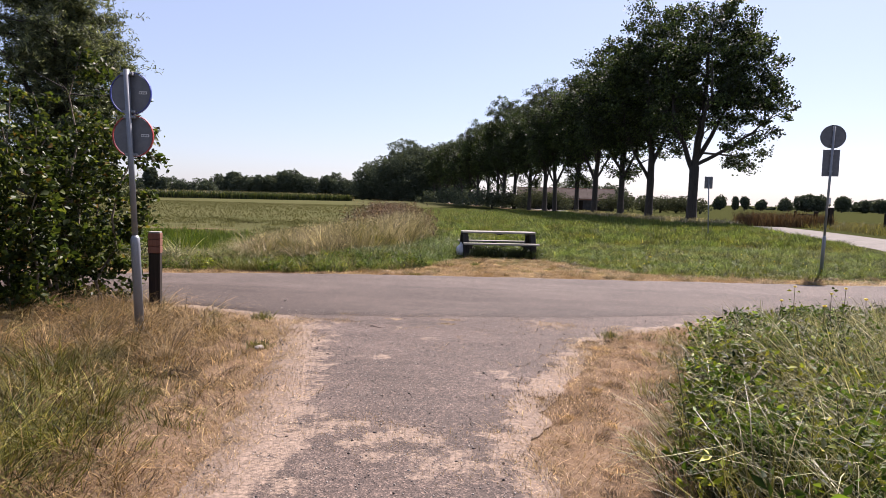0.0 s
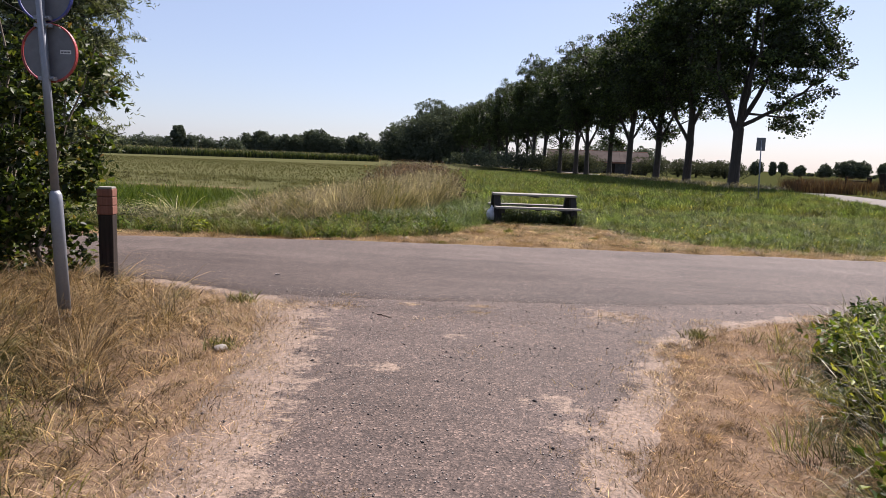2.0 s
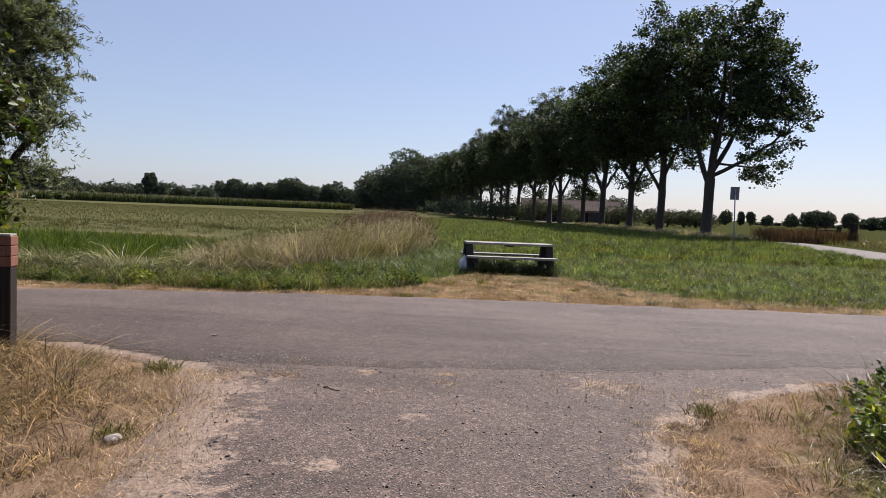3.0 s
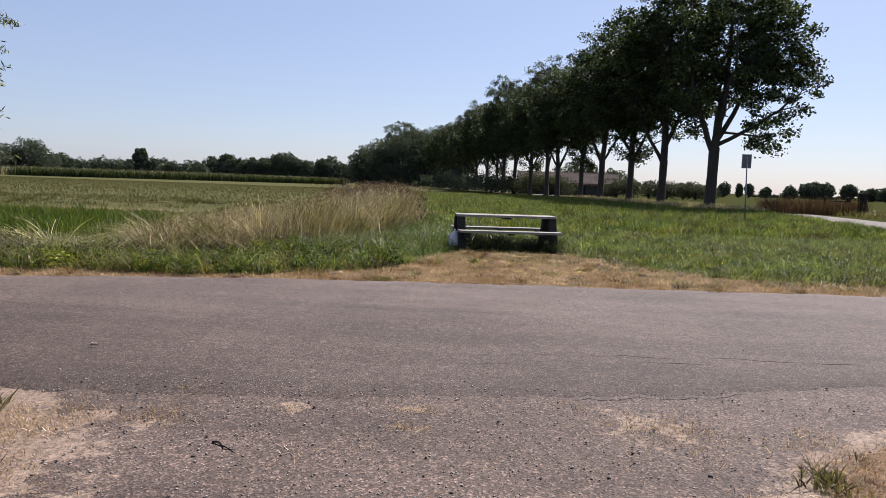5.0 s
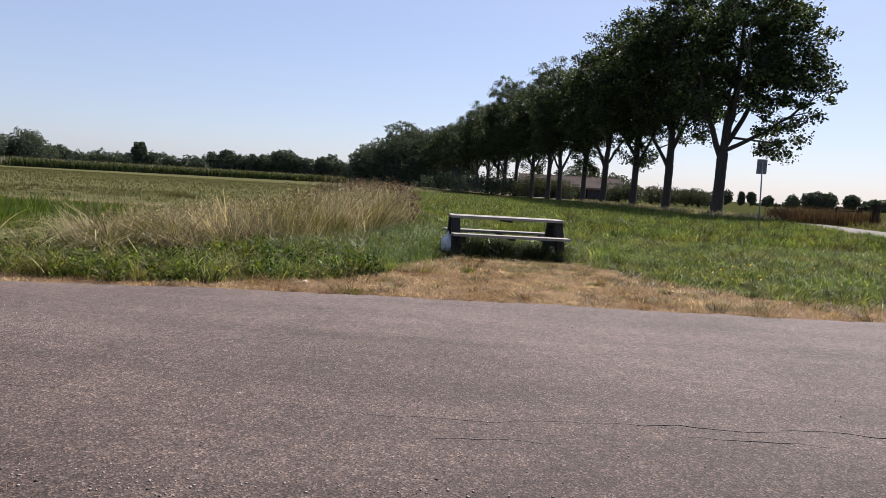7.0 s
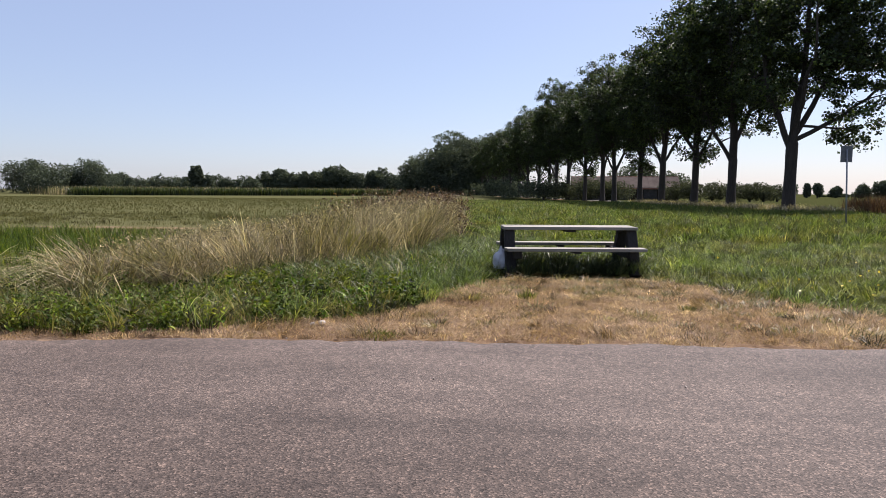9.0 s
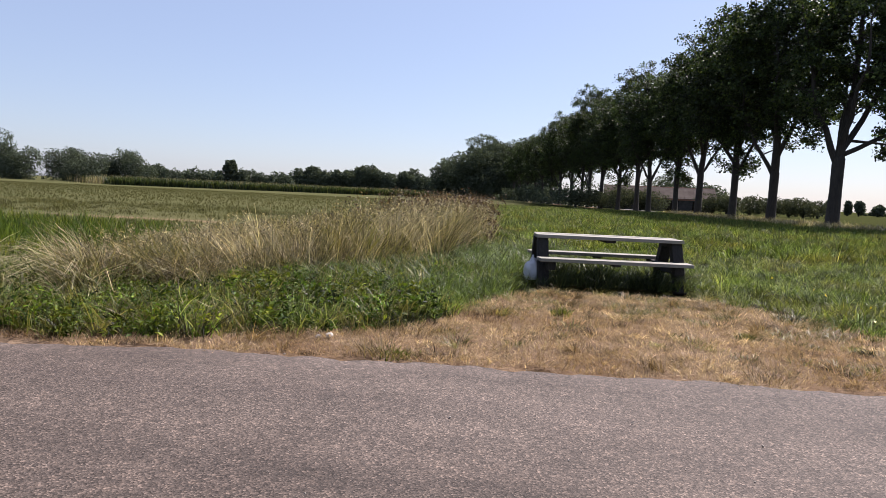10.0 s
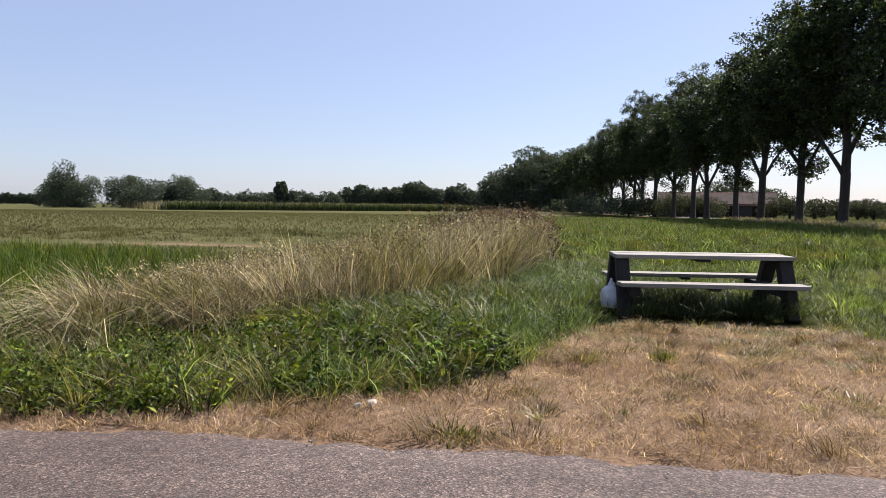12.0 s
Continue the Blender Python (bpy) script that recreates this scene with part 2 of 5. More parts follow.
def galvanised_material():
    n = Nodes("galvanised_steel")
    v = n.coords()
    spangle = n.add("ShaderNodeTexVoronoi", Vector=v, Scale=60).outputs["Distance"]
    c = n.mix(n.noise(v, 5, 5), (0.15, 0.165, 0.19), (0.26, 0.27, 0.29))
    n.surface(c, n.math("ADD", 0.42, n.math("MULTIPLY", spangle, 0.25)), 0.55, normal=n.bump(spangle, 0.1, 0.002))
    return n.mat


def paint_material(name, a, b, rough=0.55, scale=9.0, spec=0.4):
    n = Nodes(name)
    v = n.coords()
    f = n.noise(v, scale, 6, 0.65)
    n.surface(n.ramp(f, [(0.3, a), (0.7, b)]), rough, normal=n.bump(f, 0.15, 0.003), spec=spec)
    return n.mat


def wood_material(name, a, b, along="x", rough=0.85, moss=0.5):
    n = Nodes(name)
    v = n.coords()
    scale = {"x": (1.2, 22, 22), "z": (22, 22, 1.2)}[along]
    f = n.noise(n.add("ShaderNodeMapping", Vector=v, Scale=scale).outputs[0], 1.6, 7, 0.7)
    stain = n.noise(v, 3.0, 5)
    c = n.mix(n.ramp(stain, [(0.35, (0, 0, 0)), (0.7, (0.6, 0.6, 0.6))]), n.ramp(f, [(0.3, a), (0.72, b)]), n.mix(moss, a, (0.20, 0.22, 0.15)))
    n.surface(c, rough, normal=n.bump(f, 0.5, 0.006), spec=0.15)
    return n.mat


M_BARK = bark_material()
M_ROAD = asphalt_material("road_asphalt", (0.052, 0.041, 0.036), (0.085, 0.069, 0.061), 105.0, 1.0, (0.12, 0.09, 0.068))
M_PATH = asphalt_material("old_path_asphalt", (0.051, 0.039, 0.033), (0.090, 0.069, 0.060), 88.0, 1.0, (0.150, 0.111, 0.084))
M_GROUND = ground_material()
M_CONCRETE = concrete_material()
M_STEEL = galvanised_material()
M_SIGNBACK = paint_material("grey_sign_back", (0.085, 0.088, 0.10), (0.13, 0.133, 0.148), 0.5)
M_BLUE = paint_material("blue_rim", (0.02, 0.03, 0.16), (0.035, 0.05, 0.24), 0.4)
M_RED = paint_material("red_rim", (0.20, 0.022, 0.020), (0.30, 0.035, 0.032), 0.4)
M_STICKER = paint_material("pale_sticker", (0.42, 0.42, 0.42), (0.58, 0.58, 0.58), 0.5)
M_INK = paint_material("dark_print", (0.06, 0.06, 0.07), (0.10, 0.10, 0.11), 0.6)
M_POST = wood_material("dark_post_wood", (0.009, 0.006, 0.005), (0.034, 0.023, 0.018), "z", moss=0.06)
M_POSTTOP = wood_material("reddish_post_paint", (0.10, 0.038, 0.026), (0.24, 0.11, 0.075), "z", moss=0.1)
M_PLANK = wood_material("weathered_plank", (0.16, 0.148, 0.132), (0.31, 0.29, 0.265), "x")
# much darker than the planks: the backlit legs' shade is in this colour
M_LEG = wood_material("weathered_shaded_leg_wood", (0.016, 0.014, 0.014), (0.042, 0.038, 0.037), "z", moss=0.08)
M_BAG = paint_material("white_plastic_bag", (0.46, 0.47, 0.52), (0.58, 0.60, 0.66), 0.35, 5)
M_STONE = paint_material("pale_stone", (0.15, 0.13, 0.11), (0.36, 0.32, 0.28), 0.9, 30)
M_CRACK = paint_material("dark_crack", (0.035, 0.030, 0.027), (0.07, 0.06, 0.055), 0.95, 20)
M_ROOF = paint_material("barn_roof_sheet", (0.060, 0.050, 0.045), (0.095, 0.081, 0.075), 1.0, 0.8, 0.0)
M_BARNWALL = paint_material("dark_barn_boards", (0.035, 0.033, 0.033), (0.07, 0.066, 0.064), 0.85, 2)
M_BRICKRED = paint_material("red_brick_far", (0.22, 0.10, 0.07), (0.32, 0.16, 0.11), 0.9, 3)
M_TWIG = paint_material("grey_brown_twig", (0.09, 0.07, 0.05), (0.17, 0.14, 0.105), 0.9, 6)


# ---- mesh helpers ----
def mesh_arrays(name, verts, faces, material, attrs=None, smooth=False):
    """A mesh from arrays. faces: a list of (n, k) index arrays."""
    me = bpy.data.meshes.new(name)
    verts = np.asarray(verts, dtype=np.float32).reshape(-1, 3)
    faces = [np.asarray(f, dtype=np.int32) for f in faces if len(f)]
    loops = np.concatenate([f.ravel() for f in faces])
    totals = np.concatenate([np.full(len(f), f.shape[1], dtype=np.int32) for f in faces])
    starts = np.concatenate([[0], np.cumsum(totals)[:-1]]).astype(np.int32)
    me.vertices.add(len(verts))
    me.vertices.foreach_set("co", verts.ravel())
    me.loops.add(len(loops))
    me.loops.foreach_set("vertex_index", loops)
    me.polygons.add(len(totals))
    me.polygons.foreach_set("loop_start", starts)
    me.polygons.foreach_set("loop_total", totals)
    if smooth:
        me.polygons.foreach_set("use_smooth", np.ones(len(totals), dtype=bool))
    for key, values in (attrs or {}).items():
        layer = me.attributes.new(key, "FLOAT", "POINT")
        layer.data.foreach_set("value", np.asarray(values, dtype=np.float32).ravel())
    me.materials.append(material)
    me.update(calc_edges=True)
    return me


def stuff(name, me, label, category):
    return tagged(new(name, me), label, category, kind="stuff")


def part(name, bm, material, parent, label="", smooth=False):
    """A bmesh as one mesh object under a thing or a part."""
    me = bpy.data.meshes.new(name)
    for f in bm.faces:
        f.smooth = smooth
    bm.to_mesh(me)
    bm.free()
    me.materials.append(material)
    ob = new(name, me)
    ob.parent = parent
    if label:
        tagged(ob, label)
    return ob


def box(size, at=(0, 0, 0), bevel=0.006, turn=None):
    bm = bmesh.new()
    bmesh.ops.create_cube(bm, size=1)
    bmesh.ops.scale(bm, vec=size, verts=bm.verts)
    if bevel:
        bmesh.ops.bevel(bm, geom=bm.edges[:], offset=bevel, segments=2, affect="EDGES", profile=0.5)
    if turn is not None:
        bmesh.ops.transform(bm, matrix=turn, verts=bm.verts)
    bmesh.ops.translate(bm, vec=at, verts=bm.verts)
    return bm


def tube_arrays(points, radii, sides=8, start=0):
    """Rings round a line of points: vertices and quads."""
    pts = [Vector(p) for p in points]
    verts, quads = [], []
    for i, p in enumerate(pts):
        d = (pts[min(i + 1, len(pts) - 1)] - pts[max(i - 1, 0)]).normalized()
        a = d.cross(Vector((0.31, 0.95, 0.05))).normalized()
        b = d.cross(a)
        for k in range(sides):
            w = 2 * math.pi * k / sides
            verts.append(p + (a * math.cos(w) + b * math.sin(w)) * radii[i])
    for i in range(len(pts) - 1):
        for k in range(sides):
            m = (k + 1) % sides
            quads.append((start + i * sides + k, start + i * sides + m, start + (i + 1) * sides + m, start + (i + 1) * sides + k))
    return verts, quads


def tube_bm(points, radii, sides=16, cap=True):
    bm = bmesh.new()
    verts, quads = tube_arrays(points, radii, sides)
    vs = [bm.verts.new(v) for v in verts]
    for q in quads:
        bm.faces.new([vs[i] for i in q])
    if cap:
        bm.faces.new(vs[:sides])
        bm.faces.new(vs[-sides:])
    bmesh.ops.recalc_face_normals(bm, faces=bm.faces)
    return bm


def field_noise(x, y, scale, seed=0.0):
    """Smooth noise from -1 to 1 over the plan, vectorised from sines."""
    x, y = np.asarray(x) * scale + seed, np.asarray(y) * scale - seed * 1.7
    return (np.sin(x * 1.9 + 1.3 * np.sin(y * 1.1)) + np.sin(y * 2.3 + 1.7 * np.sin(x * 0.9 + 1)) + np.sin((x + y) * 3.7 + seed) * 0.6 + np.sin((x - y) * 5.9) * 0.4) / 3.0


def blades(name, xy, height, width, lean, bend, material, z=0.0, heading=None, segs=3, tone=0.0):
    """Grass blades as bent tapering strips."""
    n = len(xy)
    a = rng.uniform(0, 2 * np.pi, n) if heading is None else heading + rng.normal(0, 0.5, n)
    face = rng.uniform(0, np.pi, n)
    d = np.stack([np.cos(a), np.sin(a), np.zeros(n)], 1)
    side = np.stack([np.cos(face), np.sin(face), np.zeros(n)], 1)
    base = np.stack([xy[:, 0], xy[:, 1], np.broadcast_to(z, (n,))], 1)
    rows = []
    for i in range(segs + 1):
        f = i / segs
        out = lean * f + bend * f * f
        rise = f * np.sqrt(np.clip(1 - (0.55 * out) ** 2, 0.12, 1))
        p = base + d * (height * out)[:, None] + np.array([0, 0, 1.0]) * (height * rise)[:, None]
        if i < segs:
            w = (width * (1 - 0.55 * f))[:, None] * side * 0.5
            rows += [p - w, p + w]
        else:
            rows.append(p)
    k = len(rows)
    verts = np.stack(rows, 1).reshape(-1, 3)
    o = (np.arange(n) * k)[:, None]
    quads = [o + np.array([[2 * i, 2 * i + 1, 2 * i + 3, 2 * i + 2]]) for i in range(segs - 1)]
    tri = o + np.array([[2 * segs - 2, 2 * segs - 1, 2 * segs]])
    return mesh_arrays(name, verts, [np.concatenate(quads), tri], material, {"tone": np.repeat(np.broadcast_to(tone, (n,)), k)})


def tufts(xy, crowd=22, size=0.10):
    """Gather scattered roots into tufts. Gives the new roots and the way that each leans."""
    n = len(xy)
    k = max(1, n // crowd)
    own = xy[rng.integers(0, n, k)]
    who = rng.integers(0, k, n)
    off = rng.normal(0, size * 0.72, (n, 2)) * rng.uniform(0.45, 1.5, k)[who][:, None]
    sway = rng.normal(0, size * 0.8, (k, 2))[who]
    way = off + sway
    return own[who] + off, np.arctan2(way[:, 1], way[:, 0]), rng.uniform(0.4, 1.5, k)[who], np.clip(rng.normal(0, 0.5, k), -0.95, 1.1)[who]


def leaf_cards(centre, size, width, droop=0.0, up=0.3):
    """Folded leaves: vertices and triangles."""
    n = len(centre)
    d = rng.normal(0, 1, (n, 3))
    d[:, 2] = d[:, 2] * 0.7 - droop
    d /= np.linalg.norm(d, axis=1)[:, None]
    u = rng.normal(0, 1, (n, 3)) + np.array([0, 0, up])
    s = np.cross(d, u)
    s /= np.linalg.norm(s, axis=1)[:, None] + 1e-6
    nrm = np.cross(s, d)
    size = np.broadcast_to(size, (n,))[:, None] * rng.uniform(0.7, 1.3, (n, 1))
    base, tip = centre - d * size * 0.5, centre + d * size * 0.5
    fold = nrm * size * width * 0.25
    left, right = centre - s * size * width * 0.5 + fold, centre + s * size * width * 0.5 + fold
    verts = np.stack([base, left, tip, right], 1).reshape(-1, 3)
    o = (np.arange(n) * 4)[:, None]
    return verts, np.concatenate([o + np.array([[0, 1, 2]]), o + np.array([[0, 2, 3]])])


def leaf_mesh(name, centre, size, width, material, droop=0.0, up=0.3, tone=0.0):
    v, t = leaf_cards(centre, size, width, droop, up)
    return mesh_arrays(name, v, [t], material, {"tone": np.repeat(np.broadcast_to(tone, (len(centre),)), 4)})


def scatter(x0, x1, y0, y1, per_m2, keep=None):
    n = int((x1 - x0) * (y1 - y0) * per_m2)
    xy = np.stack([rng.uniform(x0, x1, n), rng.uniform(y0, y1, n)], 1)
    if keep is not None:
        k = keep(xy[:, 0], xy[:, 1])
        xy = xy[rng.uniform(0, 1, n) < np.asarray(k, dtype=float)]
    return xy


# ---- plan ----
def road_near(x):
    return np.interp(x, (-90, -12, -6, -4.6, -3.6, -2.4, -0.9, 0.8, 2.35, 3.0, 4.1, 7.4, 12, 90), (4.6, 9.8, 10.35, 10.4, 10.15, 9.6, 9.68, 9.95, 10.25, 10.45, 10.8, 11.5, 11.95, 15.5))


def road_far(x):
    return 15.23 + 0.055 * x - 0.019 * np.clip(-x, 0, 7) ** 2


def path_left(y):
    return np.interp(y, (-6, 2, 3.7, 4.6, 5.4, 6.9, 8.0, 9.1, 9.7, 10.2), (-1.5, -1.4, -1.40, -1.45, -1.50, -1.80, -1.95, -2.3, -3.0, -4.4))


def path_right(y):
    return np.interp(y, (-6, 2, 4.0, 5.0, 6.7, 8.0, 8.8, 9.6, 10.2, 10.7), (1.3, 1.15, 0.98, 0.88, 1.35, 1.80, 2.15, 3.0, 4.0, 5.6))


def dry_far(x):
    """Far limit of the parched strip beyond the road."""
    return np.interp(x, (-12, -6, -4, -2.9, -2.3, -1.6, -1.2, -0.86, -0.46, -0.2, 1, 2.4, 3.4, 4.4, 7, 10, 16), (14.3, 14.8, 15.15, 15.4, 15.8, 16.25, 16.6, 17.2, 18.6, 20.0, 20.4, 20.3, 18.6, 17.2, 16.6, 17.0, 17.3))


def tall_right(y):
    """Right limit of the tall dry grass."""
    return np.interp(y, (18, 19.5, 22, 26, 40, 90), (-4.6, -3.0, -2.0, -1.5, -2.8, -9))


def tall_near(x):
    return np.interp(x, (-14, -9, -7, -5.4, -4.6, -4.0, -3.3, -2.4), (16.5, 16.6, 16.6, 16.9, 17.4, 18.2, 19.2, 21.0))


def axis(fine0, fine1, step, far0, far1):
    mid = list(np.arange(fine0, fine1 + 1e-6, step))
    out, s = [], step
    p = mid[-1]
    while p < far1:
        s *= 1.28
        p += s
        out.append(p)
    back, s, p = [], step, mid[0]
    while p > far0:
        s *= 1.28
        p -= s
        back.append(p)
    return np.array(back[::-1] + mid + out)


# ---- ground, road, paths ----
def make_ground():
    xs, ys = axis(-10, 13, 0.14, -2500, 2500), axis(-3, 25, 0.14, -2500, 4000)
    gx, gy = np.meshgrid(xs, ys)
    x, y = gx.ravel(), gy.ravel()
    near = np.clip(1 - np.hypot(x, y - 10) / 60, 0, 1)
    z = 0.018 * field_noise(x, y, 1.3) * near - 0.015
    on_road = np.clip(np.minimum(y - road_near(x), road_far(x) - y) * 4 + 0.6, 0, 1)
    on_path = np.clip(np.minimum(x - path_left(y), path_right(y) - x) * 4 + 0.6, 0, 1) * (y < 11)
    z = z - 0.03 * np.maximum(on_road, on_path)
    z = z - 0.06 * np.exp(-((x - 1.1) / 1.5) ** 4 - ((y - 20.45) / 0.75) ** 4)
    bank_l = np.clip((path_left(y) - 0.9 - x) / 2.5, 0, 1) * (y < 11) * np.clip((road_near(x) - 0.5 - y) / 2, 0, 1)
    z = z + 0.16 * bank_l
    lft, rgt = path_left(y) - x, x - path_right(y)
    straw = np.where(y < 11, np.where(x < 0, np.clip(1.25 - lft / 1.5, 0, 1), np.clip(1.2 - rgt / 1.4, 0, 1)), 0)
    beyond = (y > road_far(x) - 0.5) & (np.abs(x) < 40)
    straw = np.where(beyond, np.clip((dry_far(x) - y) / 0.7 + 0.5, 0, 1), straw)
    # no straw colour round the table: the dark ground deepens its shadow
    straw = straw * np.where((np.abs(x - 1.1) < 1.4) & (y > 19.85 + 0.14 * (x - 1.1)), 0, 1)
    field = np.clip((y - 22) / 6, 0, 1) * np.clip((-4 - x) / 5 + 0.2, 0, 1)
    field = np.maximum(field, np.clip((-x - 45) / 20, 0, 1))
    strip = 0.62 * np.exp(-((y - 31.5 - 0.12 * (x + 16)) / 1.0) ** 2) * (x < -11) * (x > -60)
    strip = np.maximum(strip, 0.5 * np.exp(-((y - 136 - 1.0 * (x + 97)) / 3) ** 2) * (x < -25) * (x > -140))
    strip = np.maximum(strip, 0.7 * np.exp(-(((x - 32.6 + 0.1815 * y) + 0.5) / 2.0) ** 2) * (y > 58) * (y < 250))
    straw = np.maximum(straw, strip)
    nx, ny = len(xs), len(ys)
    i = np.arange((ny - 1) * (nx - 1))
    o = (i // (nx - 1)) * nx + i % (nx - 1)
    quads = np.stack([o, o + 1, o + nx + 1, o + nx], 1)
    me = mesh_arrays("ground", np.stack([x, y, z], 1), [quads], M_GROUND, {"straw": straw, "field": field}, True)
    tagged(new("ground", me), "flat farmland of parched turf, soil and meadow", "ground", kind="structure")


def strip_mesh(name, rows, cols, point, dirt, material, worn=lambda u, x: 0 * u):
    """A strip between two ragged edges: point(u, row) gives x, y, z."""
    u, r = np.meshgrid(np.linspace(0, 1, cols), rows)
    x, y, z = point(u.ravel(), r.ravel())
    i = np.arange((len(rows) - 1) * (cols - 1))
    o = (i // (cols - 1)) * cols + i % (cols - 1)
    quads = np.stack([o, o + 1, o + cols + 1, o + cols], 1)
    return mesh_arrays(name, np.stack([x, y, z], 1), [quads], material, {"dirt": dirt(u.ravel(), x, y), "worn": worn(u.ravel(), x)}, True)


def make_road():
    def point(u, x):
        a = road_near(x) + 0.05 * field_noise(x, 0 * x, 1.3, 3) + 0.06 * field_noise(x, 0 * x, 9.0)
        b = road_far(x) + 0.07 * field_noise(x, 0 * x, 1.7, 5) + 0.05 * field_noise(x, 0 * x, 8.0, 2)
        u = np.where(np.abs(u - 0.04) < 0.001, 0.018, np.where(np.abs(u - 0.96) < 0.001, 0.985, u))
        y = a + (b - a) * u
        edge = np.minimum(u, 1 - u)
        return x, y, np.where(edge < 1e-6, -0.02, 0.014 + 0.03 * np.clip(edge * 2, 0, 1) ** 0.7)

    rows = np.concatenate([np.linspace(-80, -14, 60), np.arange(-13.9, 14, 0.06), np.linspace(14.1, 90, 60)])

    def dirt(u, x, y):
        v = np.exp(-((1 - u) / 0.035) ** 2) * 0.55 + np.exp(-(u / 0.03) ** 2) * 0.35 * (0.5 + 0.5 * (np.abs(x - 0.4) > 3))
        for px, py, r in ((1.31, 10.6, 0.16), (2.7, 10.5, 0.2)):
            v = np.maximum(v, 0.5 * np.exp(-((x - px) ** 2 / 2.5 + (y - py) ** 2) / r ** 2))
        return v - 0.08

    road = tagged(new("road", strip_mesh("road", rows, 26, point, dirt, M_ROAD, lambda u, x: np.clip((0.62 + 0.06 * field_noise(x, 0 * x, 0.7) - u) / 0.3, 0, 1))), "sun-bleached grey asphalt country road with a ragged edge", "road", kind="structure")
    lines = ((1.1, 0, 1.3, 0.011, 1), (-0.5, 11.07, 2.3, 0.005, 2), (1.3, 11.20, 1.0, 0.010, 3), (1.7, 11.06, 0.8, 0.008, 4), (2.3, 11.24, 1.4, 0.010, 5), (-4.2, 11.0, 2.6, 0.004, 7), (4.6, 11.9, 3.0, 0.007, 8), (0.3, 10.75, 0.7, 0.006, 9))
    for x0, y0, length, wide, seed in lines:
        n = int(length / 0.05)
        x = x0 + np.linspace(0, length, n)
        y = y0 + 0.05 * (x - x0) + 0.06 * field_noise(x, 0 * x, 1.1, seed) + 0.03 * field_noise(x, 0 * x, 6, seed)
        if y0 == 0:
            y = road_near(x) + 0.02 + 0.05 * field_noise(x, 0 * x, 1.3, 3) + 0.06 * field_noise(x, 0 * x, 9.0)
        w = wide * (0.35 + 0.65 * np.abs(field_noise(x, 0 * x, 2.2, seed + 4))) * np.sin(np.linspace(0.02, math.pi - 0.02, n)) ** 0.4
        a, b = road_near(x), road_far(x)
        u = np.clip((y - a) / (b - a), 0, 1)
        z = 0.014 + 0.03 * np.clip(np.minimum(u, 1 - u) * 2, 0, 1) ** 0.7 + 0.004
        v = np.stack([np.stack([x, y - w, z], 1), np.stack([x, y + w, z], 1)], 1).reshape(-1, 3)
        o = np.arange(n - 1)[:, None] * 2
        crack = new("crack", mesh_arrays("crack", v, [o + np.array([[0, 2, 3, 1]])], M_CRACK))
        crack.parent = road


def make_path():
    def point(u, y):
        a = path_left(y) + 0.10 * field_noise(y, 0 * y, 2.4, 1) + 0.05 * field_noise(y, 0 * y, 9.0)
        b = path_right(y) + 0.10 * field_noise(y, 0 * y, 2.0, 4) + 0.05 * field_noise(y, 0 * y, 8.0)
        x = a + (b - a) * u
        yy = np.minimum(y, road_near(x) + 0.35)
        edge = np.minimum(u, 1 - u)
        return x, yy, np.where(edge < 1e-6, -0.03, -0.012 + (0.032 - 0.007 * np.clip((y - 8.6) / 0.8, 0, 1)) * np.clip(edge * 7, 0, 1) + 0.004 * field_noise(x, yy, 3.0))

    def dirt(u, x, y):
        w = np.minimum(u * (path_right(y) - path_left(y)), (1 - u) * (path_right(y) - path_left(y)))
        v = np.exp(-(w / 0.42) ** 2) * 0.8
        v = np.maximum(v, (x < 0) * np.exp(-(w / 0.75) ** 2) * 0.9)
        for px, py, r in ((-0.15, 4.75, 0.5), (0.25, 4.35, 0.42), (-0.75, 5.0, 0.45), (-0.67, 7.27, 0.2), (-0.18, 8.32, 0.18), (0.7, 6.72, 0.26), (0.8, 6.3, 0.22), (0.03, 9.35, 0.13), (0.08, 9.68, 0.16), (-0.71, 9.59, 0.14), (1.54, 9.55, 0.42), (2.1, 8.9, 0.3), (-1.94, 9.26, 0.4), (-1.45, 9.2, 0.2)):
            v = np.maximum(v, 0.55 * np.exp(-((x - px) ** 2 * 0.6 + (y - py) ** 2) / r ** 2))
        return v + 0.04

    tagged(new("path", strip_mesh("path", np.arange(-6, 11.0, 0.06), 40, point, dirt, M_PATH)), "worn gravelly asphalt path with straw-littered edges", "path", kind="structure")


def make_side_road():
    def point(u, y):
        a = np.interp(y, (15.5, 18, 22, 26, 31, 38, 44, 52, 60, 75, 90, 300), (6.0, 11.5, 15.0, 16.6, 17.8, 19.4, 20.8, 22.2, 23.2, 21.5, 19.0, -17))
        b = np.interp(y, (15.5, 18, 22, 26, 31, 38, 44, 52, 60, 75, 90, 300), (42, 30, 25, 23.5, 23.6, 24.6, 25.6, 26.8, 27.6, 26, 23.5, -12.5))
        return a + (b - a) * u, y, np.where(np.minimum(u, 1 - u) < 1e-6, -0.03, 0.0065)

    me = strip_mesh("side_road", np.concatenate([np.arange(15.5, 60, 0.5), np.linspace(60, 300, 60)]), 8, point, lambda u, x, y: 0 * u, M_CONCRETE)
    tagged(new("side_road", me), "pale concrete lane branching off past the tree row", "road", kind="structure")


make_ground()
make_road()
make_path()
make_side_road()


